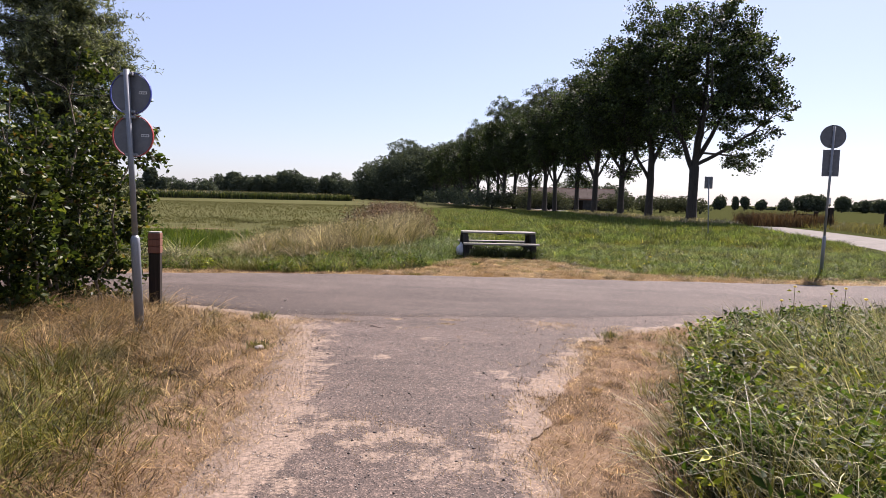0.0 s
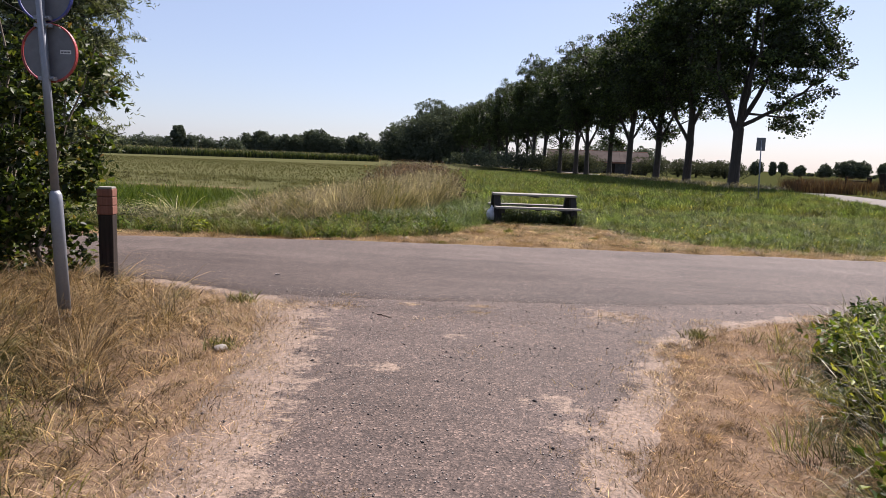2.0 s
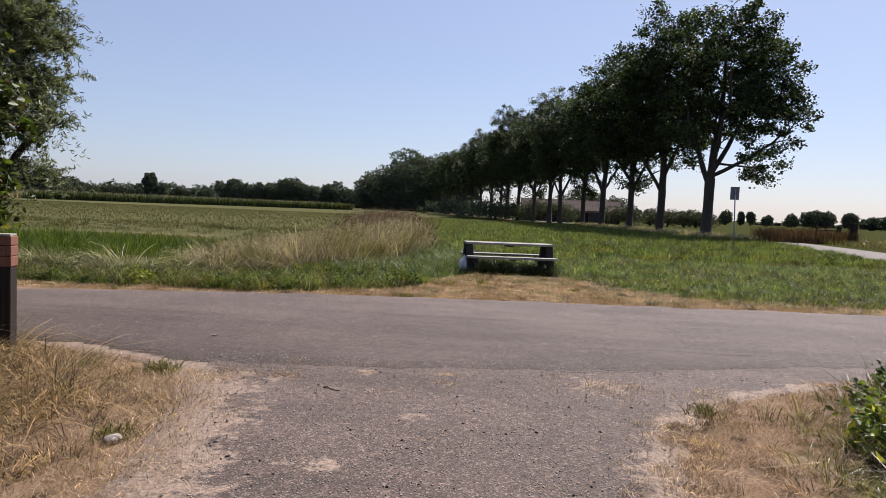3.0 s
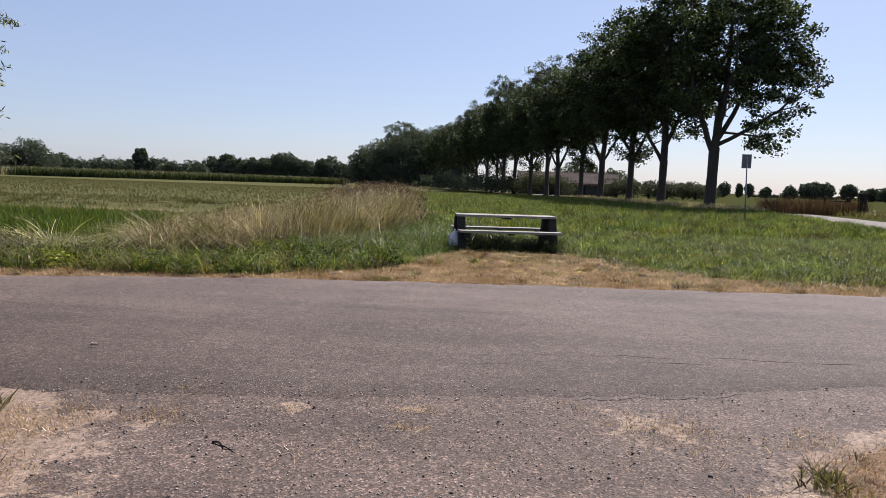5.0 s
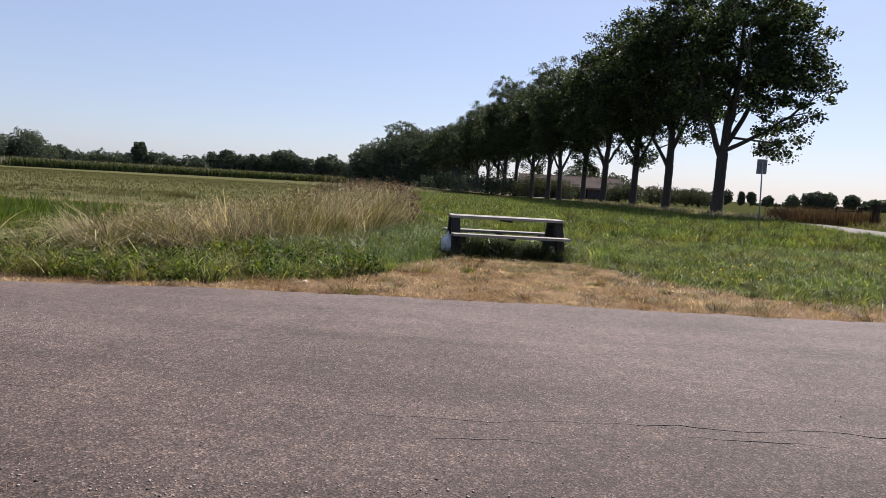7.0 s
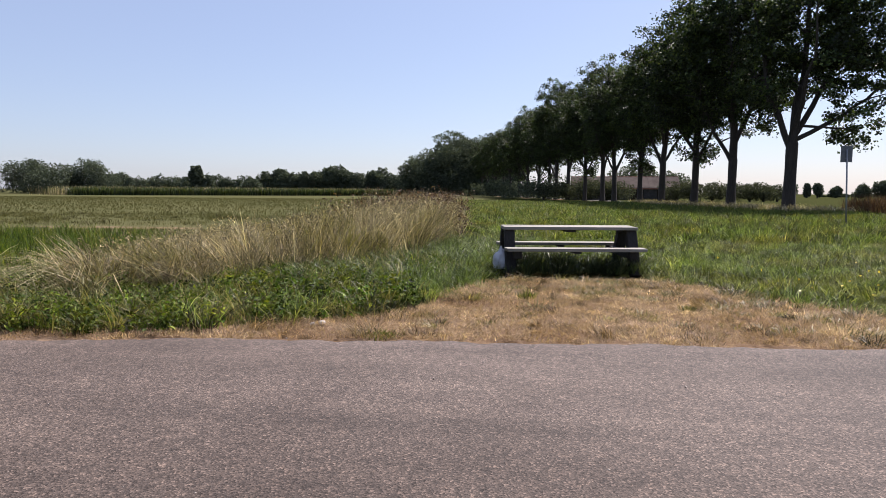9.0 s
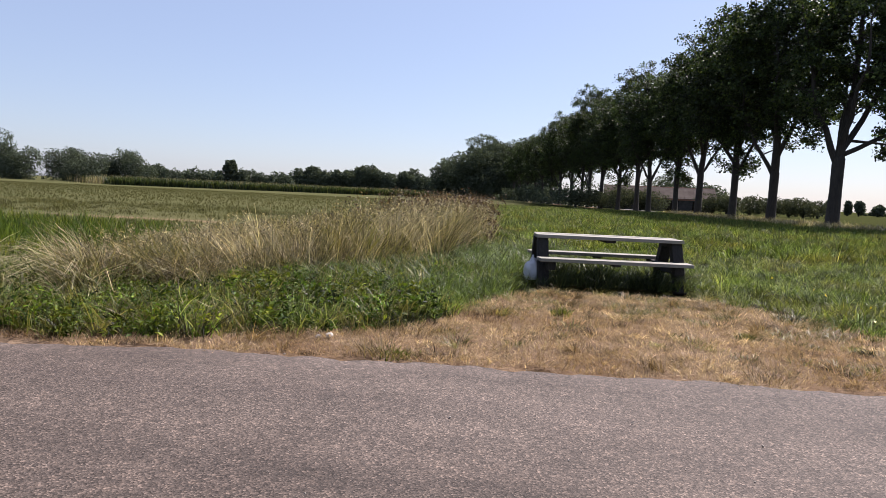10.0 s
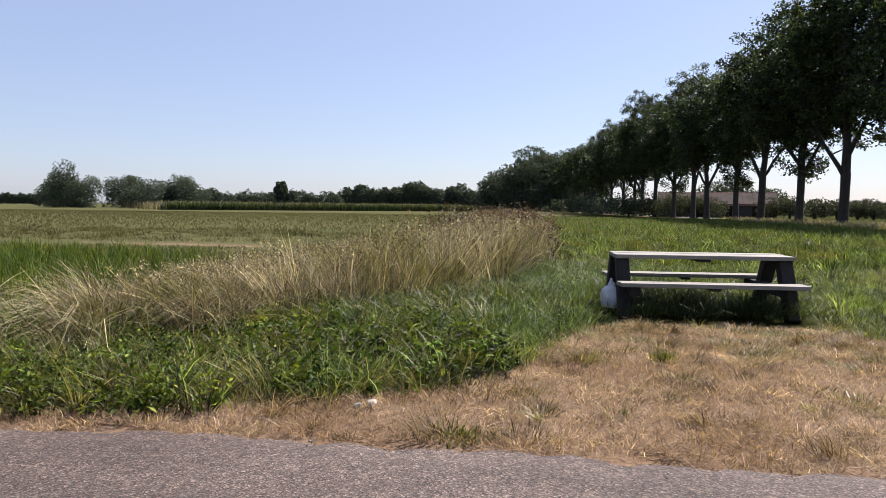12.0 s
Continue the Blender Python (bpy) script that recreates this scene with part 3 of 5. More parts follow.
# ---- trees ----
def grow(seed, height, spread, lean, fork, first, limbs, steep=(0.35, 1.0), reach=(0.38, 0.6)):
    """Trunk and limbs of a tree: tube arrays, and the ends where the foliage sits."""
    r = random.Random(seed)
    verts, quads, ends = [], [], []

    def limb(p, d, length, radius, level):
        pts, rad, q = [p.copy()], [radius], p.copy()
        steps = 5 if level else 7
        for i in range(steps):
            d = (d + Vector((r.uniform(-1, 1), r.uniform(-1, 1), r.uniform(-0.3, 0.8))) * (0.07 if level == 0 else 0.17)).normalized()
            q = q + d * length / steps
            pts.append(q.copy())
            rad.append(radius * (1 - 0.62 * (i + 1) / steps))
        if level == 0:
            rad[0] *= 1.35
        v, f = tube_arrays(pts, rad, 9 if level == 0 else 6, len(verts))
        verts.extend(v)
        quads.extend(f)
        if level >= 1:
            ends.extend(pts[2:] if level > 1 else pts[3:])
        if level == 3:
            return
        for k in range(limbs[level]):
            at = first[level] + (1 - first[level]) * (k + r.uniform(0.2, 0.8)) / limbs[level]
            i = min(int(at * steps), steps - 1)
            start = pts[i].lerp(pts[i + 1], at * steps - i)
            w = 2 * math.pi * (k * 0.381 + r.uniform(-0.08, 0.08)) + seed
            side = Vector((math.cos(w), math.sin(w), 0)).normalized()
            up = r.uniform(*steep) if level == 0 else r.uniform(-0.5, 0.65)
            size = spread * (1.0 - 0.45 * at) if level == 0 else length * (r.uniform(*reach) if level == 1 else r.uniform(0.4, 0.6))
            limb(start, (side + Vector((0, 0, up)) + d * 0.3).normalized(), size, max(rad[i] * (0.72 if level == 0 else 0.5), 0.02), level + 1)

    limb(Vector((0, 0, -0.1)), Vector((lean, 0, 1)).normalized(), height, fork, 0)
    return verts, quads, ends


def inside(lobes, n, r):
    """Places for leaf clumps, thick towards the outside of the lobes (x, y, z, radius, half height)."""
    out, weight = [], [a[3] ** 2 * a[4] for a in lobes]
    while len(out) < n:
        x, y, z, rad, half = r.choices(lobes, weight)[0]
        d = Vector((r.gauss(0, 1), r.gauss(0, 1), r.gauss(0, 1))).normalized()
        k = r.uniform(0.05, 1.15) ** 0.5 * (1 + 0.16 * noise.noise(d * 2.3 + Vector((x, z, rad))))
        out.append(Vector((x + d.x * rad * k, y + d.y * rad * k, z + d.z * half * k)))
    return out


def make_tree(name, seed, fork, thick, limbs, lobes, clumps, label, group):
    """A tall tree: trunk to the fork, limbs to the given tops, a branch to each clump of leaves."""
    r = random.Random(seed)
    tree = tagged(new(name), label, "tree", group)
    verts, quads = [], []

    def tube(pts, radii, sides):
        v, q = tube_arrays(pts, radii, sides, len(verts))
        verts.extend(v)
        quads.extend(q)

    top = Vector((0.08, 0, fork))
    tube([(0, 0, -0.15), (0.02, 0.02, 0.5), (0.06, 0, fork * 0.55), top, top + Vector((0.05, 0, 0.5))], [thick * 1.45, thick * 1.08, thick * 0.92, thick * 0.95, thick * 0.5], 12)
    wood_at = []
    for start, tip, size in limbs:
        a, b = Vector((0.06, 0, start)), Vector(tip)
        side = Vector((b.x, b.y, 0)) * 0.16
        pts, radii = [], []
        for i in range(10):
            f = i / 9
            p = a.lerp(b, f) + side * math.sin(f * math.pi) + Vector((r.uniform(-1, 1), r.uniform(-1, 1), 0)) * 0.22 * min(1, 3 * f)
            pts.append(p)
            radii.append(size * (1 - 0.86 * f))
        tube(pts, radii, 8)
        wood_at += [(p, w) for p, w in zip(pts[2:], radii[2:])]
    leaves, bigness = [], []
    for c in inside(lobes, clumps, r):
        p, w = min(wood_at, key=lambda e: (e[0] - c).length + (1.2 if e[0].z > c.z else 0))
        mid = p.lerp(c, 0.5) + Vector((r.uniform(-0.3, 0.3), r.uniform(-0.3, 0.3), r.uniform(0, 0.4)))
        thin = min(w * 0.6, 0.035 + 0.012 * (c - p).length)
        tube([p, mid, c], [thin, thin * 0.7, 0.012], 4)
        if len(wood_at) < 160:
            wood_at.append((mid, thin * 0.7))
        leaves.append(tuple(c))
        bigness.append(r.uniform(0.22, 0.56))
    trunk = new("trunk", mesh_arrays("trunk", verts, [quads], M_BARK, smooth=True))
    trunk.parent = tree
    tagged(trunk, "dark rough-barked trunk with forking limbs")
    leaves, bigness = np.array(leaves), np.array(bigness)
    who = np.repeat(np.arange(len(leaves)), 84)
    c = leaves[who] + np.clip(rng.normal(0, 1, (len(who), 3)), -1.9, 1.9) * np.array([1, 1, 0.72]) * bigness[who][:, None]
    crown = new("crown", leaf_mesh("crown", c, 0.25, 0.78, M_CROWN, tone=np.clip(rng.normal(0, 0.4, len(leaves)), -0.8, 1.0)[who]))
    crown.parent = tree
    return tree


ROW_LABEL = "tall dark-green roadside tree with a forked trunk"
SHAPES = (
    (3, 5.2, 0.46, ((4.6, (-3.2, 0.6, 17.0), 0.26), (5.2, (0.9, -0.5, 20.0), 0.34), (5.6, (4.6, 0.8, 17.0), 0.24), (5.4, (7.2, -0.4, 11.0), 0.19), (6.2, (1.6, 3.8, 15.0), 0.2), (6.0, (0.2, -3.8, 15.5), 0.2), (6.6, (5.0, 0.2, 6.2), 0.12)),
     ((1.4, 0, 14.6, 4.4, 6.4), (-1.8, 0.4, 13.0, 2.6, 5.2), (4.6, 0.3, 13.8, 3.2, 4.4), (5.9, -0.2, 10.6, 2.6, 2.6), (4.8, 0.2, 6.6, 2.2, 2.3), (2.6, -0.6, 8.8, 2.2, 1.5)), 420),
    (11, 4.4, 0.40, ((4.0, (-3.4, 0.5, 13.0), 0.2), (4.6, (0.2, 0.4, 22.0), 0.36), (5.6, (2.8, -1.6, 17.5), 0.22), (6.6, (-0.8, 3.0, 17.0), 0.2), (7.0, (-1.4, -3.0, 16.0), 0.2)),
     ((0, 0, 15.8, 4.3, 7.6), (-2.2, 0.3, 13.2, 3.6, 4.8), (2.2, -0.6, 10.6, 2.8, 3.6), (1.8, 1.0, 7.6, 1.6, 1.4)), 430),
    (23, 5.0, 0.36, ((4.6, (3.2, 0.5, 13.5), 0.19), (5.2, (-0.3, 0.2, 19.6), 0.33), (5.4, (-3.4, 1.2, 14.0), 0.2), (6.4, (0.8, -3.2, 15.0), 0.19), (7.4, (0.4, 3.2, 14.5), 0.18)),
     ((0, 0, 14.2, 4.5, 6.9), (2.4, 0.4, 11.2, 2.9, 3.2), (-2.5, 0.2, 12.4, 3.4, 4.2), (0.4, -0.3, 6.6, 2.6, 2.4)), 410),
    (31, 4.8, 0.38, ((4.4, (-2.6, 1.6, 15.0), 0.22), (5.0, (1.2, -0.4, 20.0), 0.32), (4.7, (3.6, 1.2, 12.5), 0.17), (7.0, (-1.0, -3.0, 14.0), 0.18)),
     ((0.3, 0, 14.4, 4.4, 6.7), (-2.0, 0.8, 11.6, 3.0, 4.0), (2.6, 0.2, 10.6, 2.6, 2.8)), 360),
)
row = [make_tree("avenue_tree", *shape, ROW_LABEL, "row of roadside trees") for shape in SHAPES]
ROW_Y = (64.7, 73.8, 81.4, 90.0, 98.2, 106.0, 113.6, 122.5, 131.9, 141, 150, 160, 171, 183, 196, 210, 226, 244, 262, 282)
for k, ty in enumerate(ROW_Y):
    tx = 32.64 - 0.1815 * ty + (0.0 if k < 4 else random.uniform(-0.6, 0.6))
    m = pose(tx, ty, 0, 0, 0, 0 if k < 4 else random.uniform(0, 360))
    if k < 4:
        row[k].matrix_basis = m
    else:
        t = copy_thing(row[1 + k % 3], m)
        t.scale = (random.uniform(0.86, 0.98),) * 3


def clump_mesh(name, blobs, leaf, material, per=90, width=0.75):
    """Foliage of far woods: leaf clumps round uneven blobs (x, y, z, radius, height)."""
    out = []
    for x, y, z, rad, high in blobs:
        n = int(per * max(0.4, rad * high / 6))
        d = rng.normal(0, 1, (n, 3))
        d /= np.linalg.norm(d, axis=1)[:, None]
        k = rng.uniform(0.55, 1.0, (n, 1)) ** 0.6
        lump = 1 + 0.22 * np.sin(d[:, :1] * 5 + x) * np.cos(d[:, 2:] * 6 + y)
        out.append(np.array([x, y, z + high * 0.5]) + d * k * lump * np.array([rad, rad, high * 0.52]))
    c = np.concatenate(out)
    c = c[c[:, 2] > 0.1]
    return leaf_mesh(name, c, leaf, width, material)


def wood(label, y, a, b, heights, step, deep=8, fat=1.0):
    """A far wood between the bearings a and b (x over y from the road)."""
    blobs = []
    s = a
    while s < b:
        hgt = float(np.interp(s, np.linspace(a, b, len(heights)), heights)) * random.uniform(0.78, 1.12)
        yy = y + random.uniform(-deep, deep)
        w = max(step * y * random.uniform(0.7, 1.1), hgt * 0.3)
        for piece in range(10):
            size = hgt * random.uniform(0.35, 0.6)
            up = (0.0 if piece < 3 else random.uniform(0, 1) ** 0.7) * (hgt - size) - 0.1 * size
            blobs.append((-0.1 + s * (yy - 11.5) + random.uniform(-w, w) * 0.75, yy + random.uniform(-2, 2), up, size * random.uniform(0.38, 0.55) * fat, size))
        s += step
    stuff("far_wood", clump_mesh("far_wood", blobs, 0.0025 * y, M_HAZYLEAF, 115), label, "trees")


wood("dark clump of field trees at the far side of the meadow", 180, -0.95, -0.86, (11, 13.5, 11, 9), 0.014)
wood("dark pine wood at the edge of the meadow", 185, -0.81, -0.64, (10.5, 12, 9.5, 9.5, 7), 0.011)
wood("low hazy hedge along the horizon", 260, -0.66, -0.40, (8.5, 7.5, 6.5, 8, 6.5), 0.009)
wood("broad hazy wood on the horizon beyond the corn", 350, -0.415, -0.15, (8, 14, 12, 15, 14, 12, 13, 10, 9), 0.009)
wood("distant hazy tree line far across the meadow", 500, -1.6, -0.95, (11, 9, 10, 12, 10), 0.016)
wood("dense wood closing the end of the tree row", 285, -0.148, -0.02, (18, 24, 26, 25, 23), 0.014, 14, 1.5)
for uy in (140, 165, 195, 230):
    ux = 32.64 - 0.1815 * uy
    wood("dark undergrowth beneath the roadside trees", uy, (ux - 7) / (uy - 11.5), (ux + 7) / (uy - 11.5), (4.5, 6, 5), 0.02, 10)
wood("hazy tree line on the horizon behind the lane", 330, 0.42, 1.3, (1.4, 2.0, 2.4, 2.6, 2.2, 2.6, 2.2, 2.6), 0.012)
wood("trees standing behind the farm barn", 190, 0.13, 0.24, (7, 10, 9, 8, 5), 0.012)


def make_small_tree(name, x, y, high, wide, material, label, group, leaf=0.27):
    tree = tagged(new(name), label, "tree", group)
    tree.matrix_basis = pose(x, y, 0)
    v, q = tube_arrays([(0, 0, -0.1), (0.05, 0, high * 0.25), (0, 0.05, high * 0.6)], [0.22, 0.18, 0.08], 8)
    trunk = new("trunk", mesh_arrays("trunk", v, [q], M_BARK, smooth=True))
    blobs = [(random.uniform(-1, 1) * wide * 0.25, random.uniform(-1, 1) * wide * 0.25, high * random.uniform(0.0, 0.3), wide * random.uniform(0.32, 0.46), high * random.uniform(0.58, 0.72)) for _ in range(7)]
    crown = new("crown", clump_mesh("crown", blobs, leaf, material, 380))
    trunk.parent = crown.parent = tree


# grey pollards beside the barn, and round trees along the right horizon
for s, y, hgt, w in ((0.030, 128, 3.4, 4), (0.062, 130, 3.6, 5), (0.088, 127, 3.9, 5.5), (0.118, 128, 3.8, 5.2), (0.131, 126, 3.9, 5), (0.214, 128, 3.7, 5), (0.232, 126, 3.6, 5), (0.262, 130, 3.6, 5), (0.288, 132, 3.8, 5), (0.312, 130, 3.5, 5), (0.330, 128, 3.3, 4.5), (0.348, 131, 3.2, 4)):
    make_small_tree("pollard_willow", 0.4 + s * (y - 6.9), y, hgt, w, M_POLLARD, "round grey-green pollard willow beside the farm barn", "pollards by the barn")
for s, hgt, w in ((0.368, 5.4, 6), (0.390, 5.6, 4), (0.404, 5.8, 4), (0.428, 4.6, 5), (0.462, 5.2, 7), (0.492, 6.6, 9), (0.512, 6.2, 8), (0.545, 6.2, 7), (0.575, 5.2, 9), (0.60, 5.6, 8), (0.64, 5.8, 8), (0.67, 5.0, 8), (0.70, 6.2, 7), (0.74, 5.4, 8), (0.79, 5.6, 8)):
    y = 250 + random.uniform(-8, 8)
    make_small_tree("field_tree", 0.4 + s * (y - 6.9), y, hgt, w * 0.72, M_HAZYLEAF, "small round tree in a row across the fields", "trees across the fields", 0.55)
make_small_tree("field_tree", -0.1 - 0.5005 * 248, 260, 11.5, 5.0, M_HAZYLEAF, "lone taller tree standing above the far hedge", "", 1.0)


# ---- willow beyond the road and bush beside the path ----
def make_willow():
    tree = tagged(new("willow_tree"), "feathery grey-green willow at the roadside", "tree")
    tree.matrix_basis = pose(-10.9, 17.6, 0)
    verts, quads, ends = grow(5, 6.5, 3.0, 0.02, 0.2, (0.08, 0.2, 0.2), (13, 6, 3))
    trunk = new("trunk", mesh_arrays("trunk", verts, [quads], M_BARK, smooth=True))
    trunk.parent = tree
    ends = np.array([tuple(e) for e in ends])
    away = np.hypot(ends[:, 0], ends[:, 1])
    k = (away < np.clip(0.75 + 0.55 * ends[:, 2], 0, 2.05)) & (ends[:, 2] > 0.5)
    ends = ends[k]
    ends = np.repeat(ends, 3, axis=0)
    per = 34
    who = np.repeat(np.arange(len(ends)), per)
    twig = rng.normal(0, 1, (len(ends), 3)) * np.array([0.26, 0.26, 0.22]) + np.array([0.10, 0, 0.15])
    f = rng.uniform(0, 1, len(who))[:, None]
    c = ends[who] + twig[who] * f * 1.3 + rng.normal(0, 0.035, (len(who), 3)) - np.array([0, 0, 0.3]) * f * f
    crown = new("crown", leaf_mesh("crown", c, 0.13, 0.20, M_WILLOW, 0.5))
    crown.parent = tree


def make_bush():
    bush = tagged(new("bush"), "dense broad-leaved green bush at the path edge", "bush")
    bush.matrix_basis = pose(-6.2, 9.35, 0)
    pts = []
    r = random.Random(4)
    for k in range(46):
        w = r.uniform(0, 2 * math.pi)
        reach = r.uniform(0.3, 1.0)
        hgt = r.uniform(2.2, 3.7) * (1.12 - 0.3 * reach)
        root = Vector((math.cos(w) * reach * 1.6, math.sin(w) * reach * 1.2, -0.05))
        top = Vector((math.cos(w) * (reach * 2.1 + 0.25), math.sin(w) * (reach * 1.7 + 0.2), hgt))
        line = [root.lerp(top, i / 6) + Vector((r.uniform(-0.12, 0.12), r.uniform(-0.12, 0.12), 0)) for i in range(7)]
        v, q = tube_arrays(line, [0.03 - 0.004 * i for i in range(7)], 5)
        stem = new("stem", mesh_arrays("stem", v, [q], M_TWIG, smooth=True))
        stem.parent = bush
        for i in range(34):
            f = r.uniform(0.06, 1.0)
            p = line[0].lerp(line[-1], f)
            out = Vector((math.cos(w) + r.gauss(0, 0.5), math.sin(w) + r.gauss(0, 0.5), r.uniform(-0.1, 0.9))).normalized()
            a = p + out * r.uniform(-0.1, 0.25)
            reach = r.uniform(0.2, 0.5)
            pts.append((*a, *(out * reach)))
    pts = np.array(pts)
    pts = pts[pts[:, 2] > 0.1]
    per = 26
    who = np.repeat(np.arange(len(pts)), per)
    f = rng.uniform(0, 1, len(who))[:, None]
    c = pts[who, :3] + pts[who, 3:] * f + rng.normal(0, 0.045, (len(who), 3)) - np.array([0, 0, 0.1]) * f * f
    c = c[(c[:, 2] > 0.05) & (c[:, 0] < 2.5)]
    leaves = new("foliage", leaf_mesh("foliage", c, 0.10, 0.6, M_BUSH, 0.2, 0.8))
    leaves.parent = bush


make_willow()
make_bush()
hedge = [(-10.5 + random.uniform(-1, 1), 7.5 + k * 0.9, 0, 1.5, random.uniform(3.0, 4.2)) for k in range(5)] + [(-9 + random.uniform(-1, 1), 4.5 + k, 0, 1.4, random.uniform(2.6, 3.8)) for k in range(4)]
c = clump_mesh("hedge", hedge, 0.14, M_BUSH, 2600, 0.6)
stuff("hedge", c, "leafy green hedge behind the path-side bush", "hedge")


# ---- grasses ----
def h_uni(xy, a, b):
    return rng.uniform(a, b, len(xy)) * (1 + 0.25 * field_noise(xy[:, 0], xy[:, 1], 1.1))


def ditch_height(xy):
    """How tall the ditch growth stands: low at the road's end, tall beside the table."""
    return np.interp(xy[:, 0], (-12, -9, -6, -4.6, -3.7, -2.4), (0.34, 0.36, 0.46, 0.68, 0.88, 1.05))


def grass(name, xy, a, b, w, lean, bend, material, label, z=0.0, heading=None, segs=3, tuft=0.0, crowd=22, limit=None):
    n = len(xy)
    tall, tone = 1.0, rng.normal(0, 0.14, n)
    if tuft:
        xy, way, tall, tone = tufts(xy, crowd, tuft)
        heading = way if heading is None else np.where(rng.uniform(0, 1, n) < 0.5, heading, way)
        z = left_bank_z(xy) if np.ndim(z) else z
    high = h_uni(xy, a, b) * tall
    if limit is not None:
        high = high * limit(xy)
    me = blades(name, xy, high, rng.uniform(0.6, 1.3, n) * w, np.abs(rng.normal(0, lean, n)), rng.uniform(0, bend, n), material, z, heading, segs, tone)
    return stuff(name, me, label, "grass")


def left_bank_z(xy):
    x, y = xy[:, 0], xy[:, 1]
    return 0.16 * np.clip((path_left(y) - 0.9 - x) / 2.5, 0, 1) * np.clip((road_near(x) - 0.5 - y) / 2, 0, 1) - 0.01


def left_limit(xy):
    return np.interp(path_left(xy[:, 1]) - xy[:, 0], (-0.2, 0.3, 0.9, 1.6), (0.4, 0.55, 0.85, 1.0))


def right_limit(xy):
    return np.interp(xy[:, 0] - path_right(xy[:, 1]), (0.0, 0.5, 1.0, 1.6), (0.55, 0.65, 0.85, 1.0))


def left_zone(x, y):
    d = path_left(y) - x
    return (d > -0.15 + 0.25 * field_noise(x, y, 2.2)) & (y < road_near(x) - 0.15)


def right_zone(x, y):
    d = x - path_right(y)
    return (d > -0.1 + 0.22 * field_noise(x, y, 2.0, 2)) & (y < road_near(x) - 0.2)


xy = scatter(-8, -1, -0.5, 10.4, 2000, lambda x, y: left_zone(x, y) * np.clip((y + 0.5) / 2.5, 0, 1) * np.clip((x + 8) / 1.5, 0, 1) * np.clip(0.25 + (path_left(y) - x) / 1.2, 0, 1))
grass("dry_grass", xy, 0.05, 0.16, 0.007, 0.9, 1.8, M_BROWNGRASS, "brown parched grass on the path's bank", left_bank_z(xy), tuft=0.09, limit=left_limit)
xy = scatter(-8, -2.2, -0.5, 10.0, 1700, lambda x, y: left_zone(x, y) * np.clip((y + 0.5) / 2.5, 0, 1) * np.clip((x + 8) / 1.5, 0, 1) * np.clip((path_left(y) - x - 0.6) / 0.9, 0, 1) * np.clip((y - 4.6) / 1.6, 0.12, 1) * (field_noise(x, y, 1.2, 6) > -0.35))
grass("tall_dry_grass", xy, 0.14, 0.38, 0.006, 0.8, 2.4, M_BROWNGRASS, "tall matted brown grass round the sign pole", left_bank_z(xy), tuft=0.13, crowd=60, segs=5)
xy = scatter(-4, -0.6, 1.5, 10, 1900, lambda x, y: np.clip(1.2 - np.abs(path_left(y) - x - 0.25) / 0.75 + 0.4 * field_noise(x, y, 1.8), 0, 1) * (y < road_near(x) - 0.1))
grass("straw_mat", xy, 0.015, 0.05, 0.004, 1.6, 0.6, M_STRAW, "trodden straw matted over the path's soil edge", 0.004, segs=2)
xy = scatter(-7, -1.5, 1.5, 7, 1500, lambda x, y: left_zone(x, y) * np.clip(1.1 - np.abs(path_left(y) - x - 1.2) / 0.9 + 0.4 * field_noise(x, y, 1.5), 0, 1) * np.clip((6.6 - y) / 1.5, 0, 1))
grass("green_grass", xy, 0.05, 0.14, 0.006, 0.6, 1.2, M_BANK, "green grass patch among dry stems on the bank", left_bank_z(xy), tuft=0.08)
xy = scatter(-7, -1.9, 1.5, 6.8, 1500, lambda x, y: left_zone(x, y) * np.clip((path_left(y) - x - 0.75) / 0.5, 0, 1) * np.clip((6.6 - y + 0.5 * field_noise(x, y, 1.4)) / 1.4, 0, 1))
grass("long_green_grass", xy, 0.12, 0.36, 0.008, 0.6, 1.4, M_BANK, "long drooping green grass at the path edge", left_bank_z(xy), tuft=0.10)

xy = scatter(0.8, 7, -0.5, 10.6, 2300, lambda x, y: right_zone(x, y) * np.clip((y + 0.5) / 2.5, 0, 1) * np.clip((7 - x) / 2, 0, 1) * np.clip(1.35 - (x - path_right(y)) / 1.6, 0.1, 1))
grass("dry_grass", xy, 0.03, 0.10, 0.004, 1.0, 1.5, M_PARCHED, "short parched brownish grass beside the path", tuft=0.08, crowd=80, limit=right_limit, segs=2)
xy = scatter(0.8, 6, 1.5, 10.6, 1500, lambda x, y: right_zone(x, y) * np.clip(1.5 - (x - path_right(y)) / 1.6, 0.1, 1))
grass("straw_mat", xy, 0.015, 0.045, 0.004, 1.6, 0.6, M_PARCHED, "flattened straw matted over the soil beside the path", segs=2)
xy = scatter(1.4, 8, 2, 10.7, 1300, lambda x, y: right_zone(x, y) * np.clip((x - path_right(y) - 0.5) / 0.8, 0, 1) * (field_noise(x, y, 1.4, 3) > -0.3))
grass("green_grass", xy, 0.06, 0.18, 0.007, 0.7, 0.9, M_OLIVE, "olive green grass fringe before the weeds", tuft=0.09)


def weed_right(x, y):
    left = np.interp(y, (2.5, 4.3, 5.3, 6.7, 9.0, 10.4), (1.65, 1.75, 2.1, 2.6, 3.55, 4.8))
    return (x - left + 0.25 * field_noise(x, y, 1.7, 8) > 0) & (y < road_near(x) - 0.35)


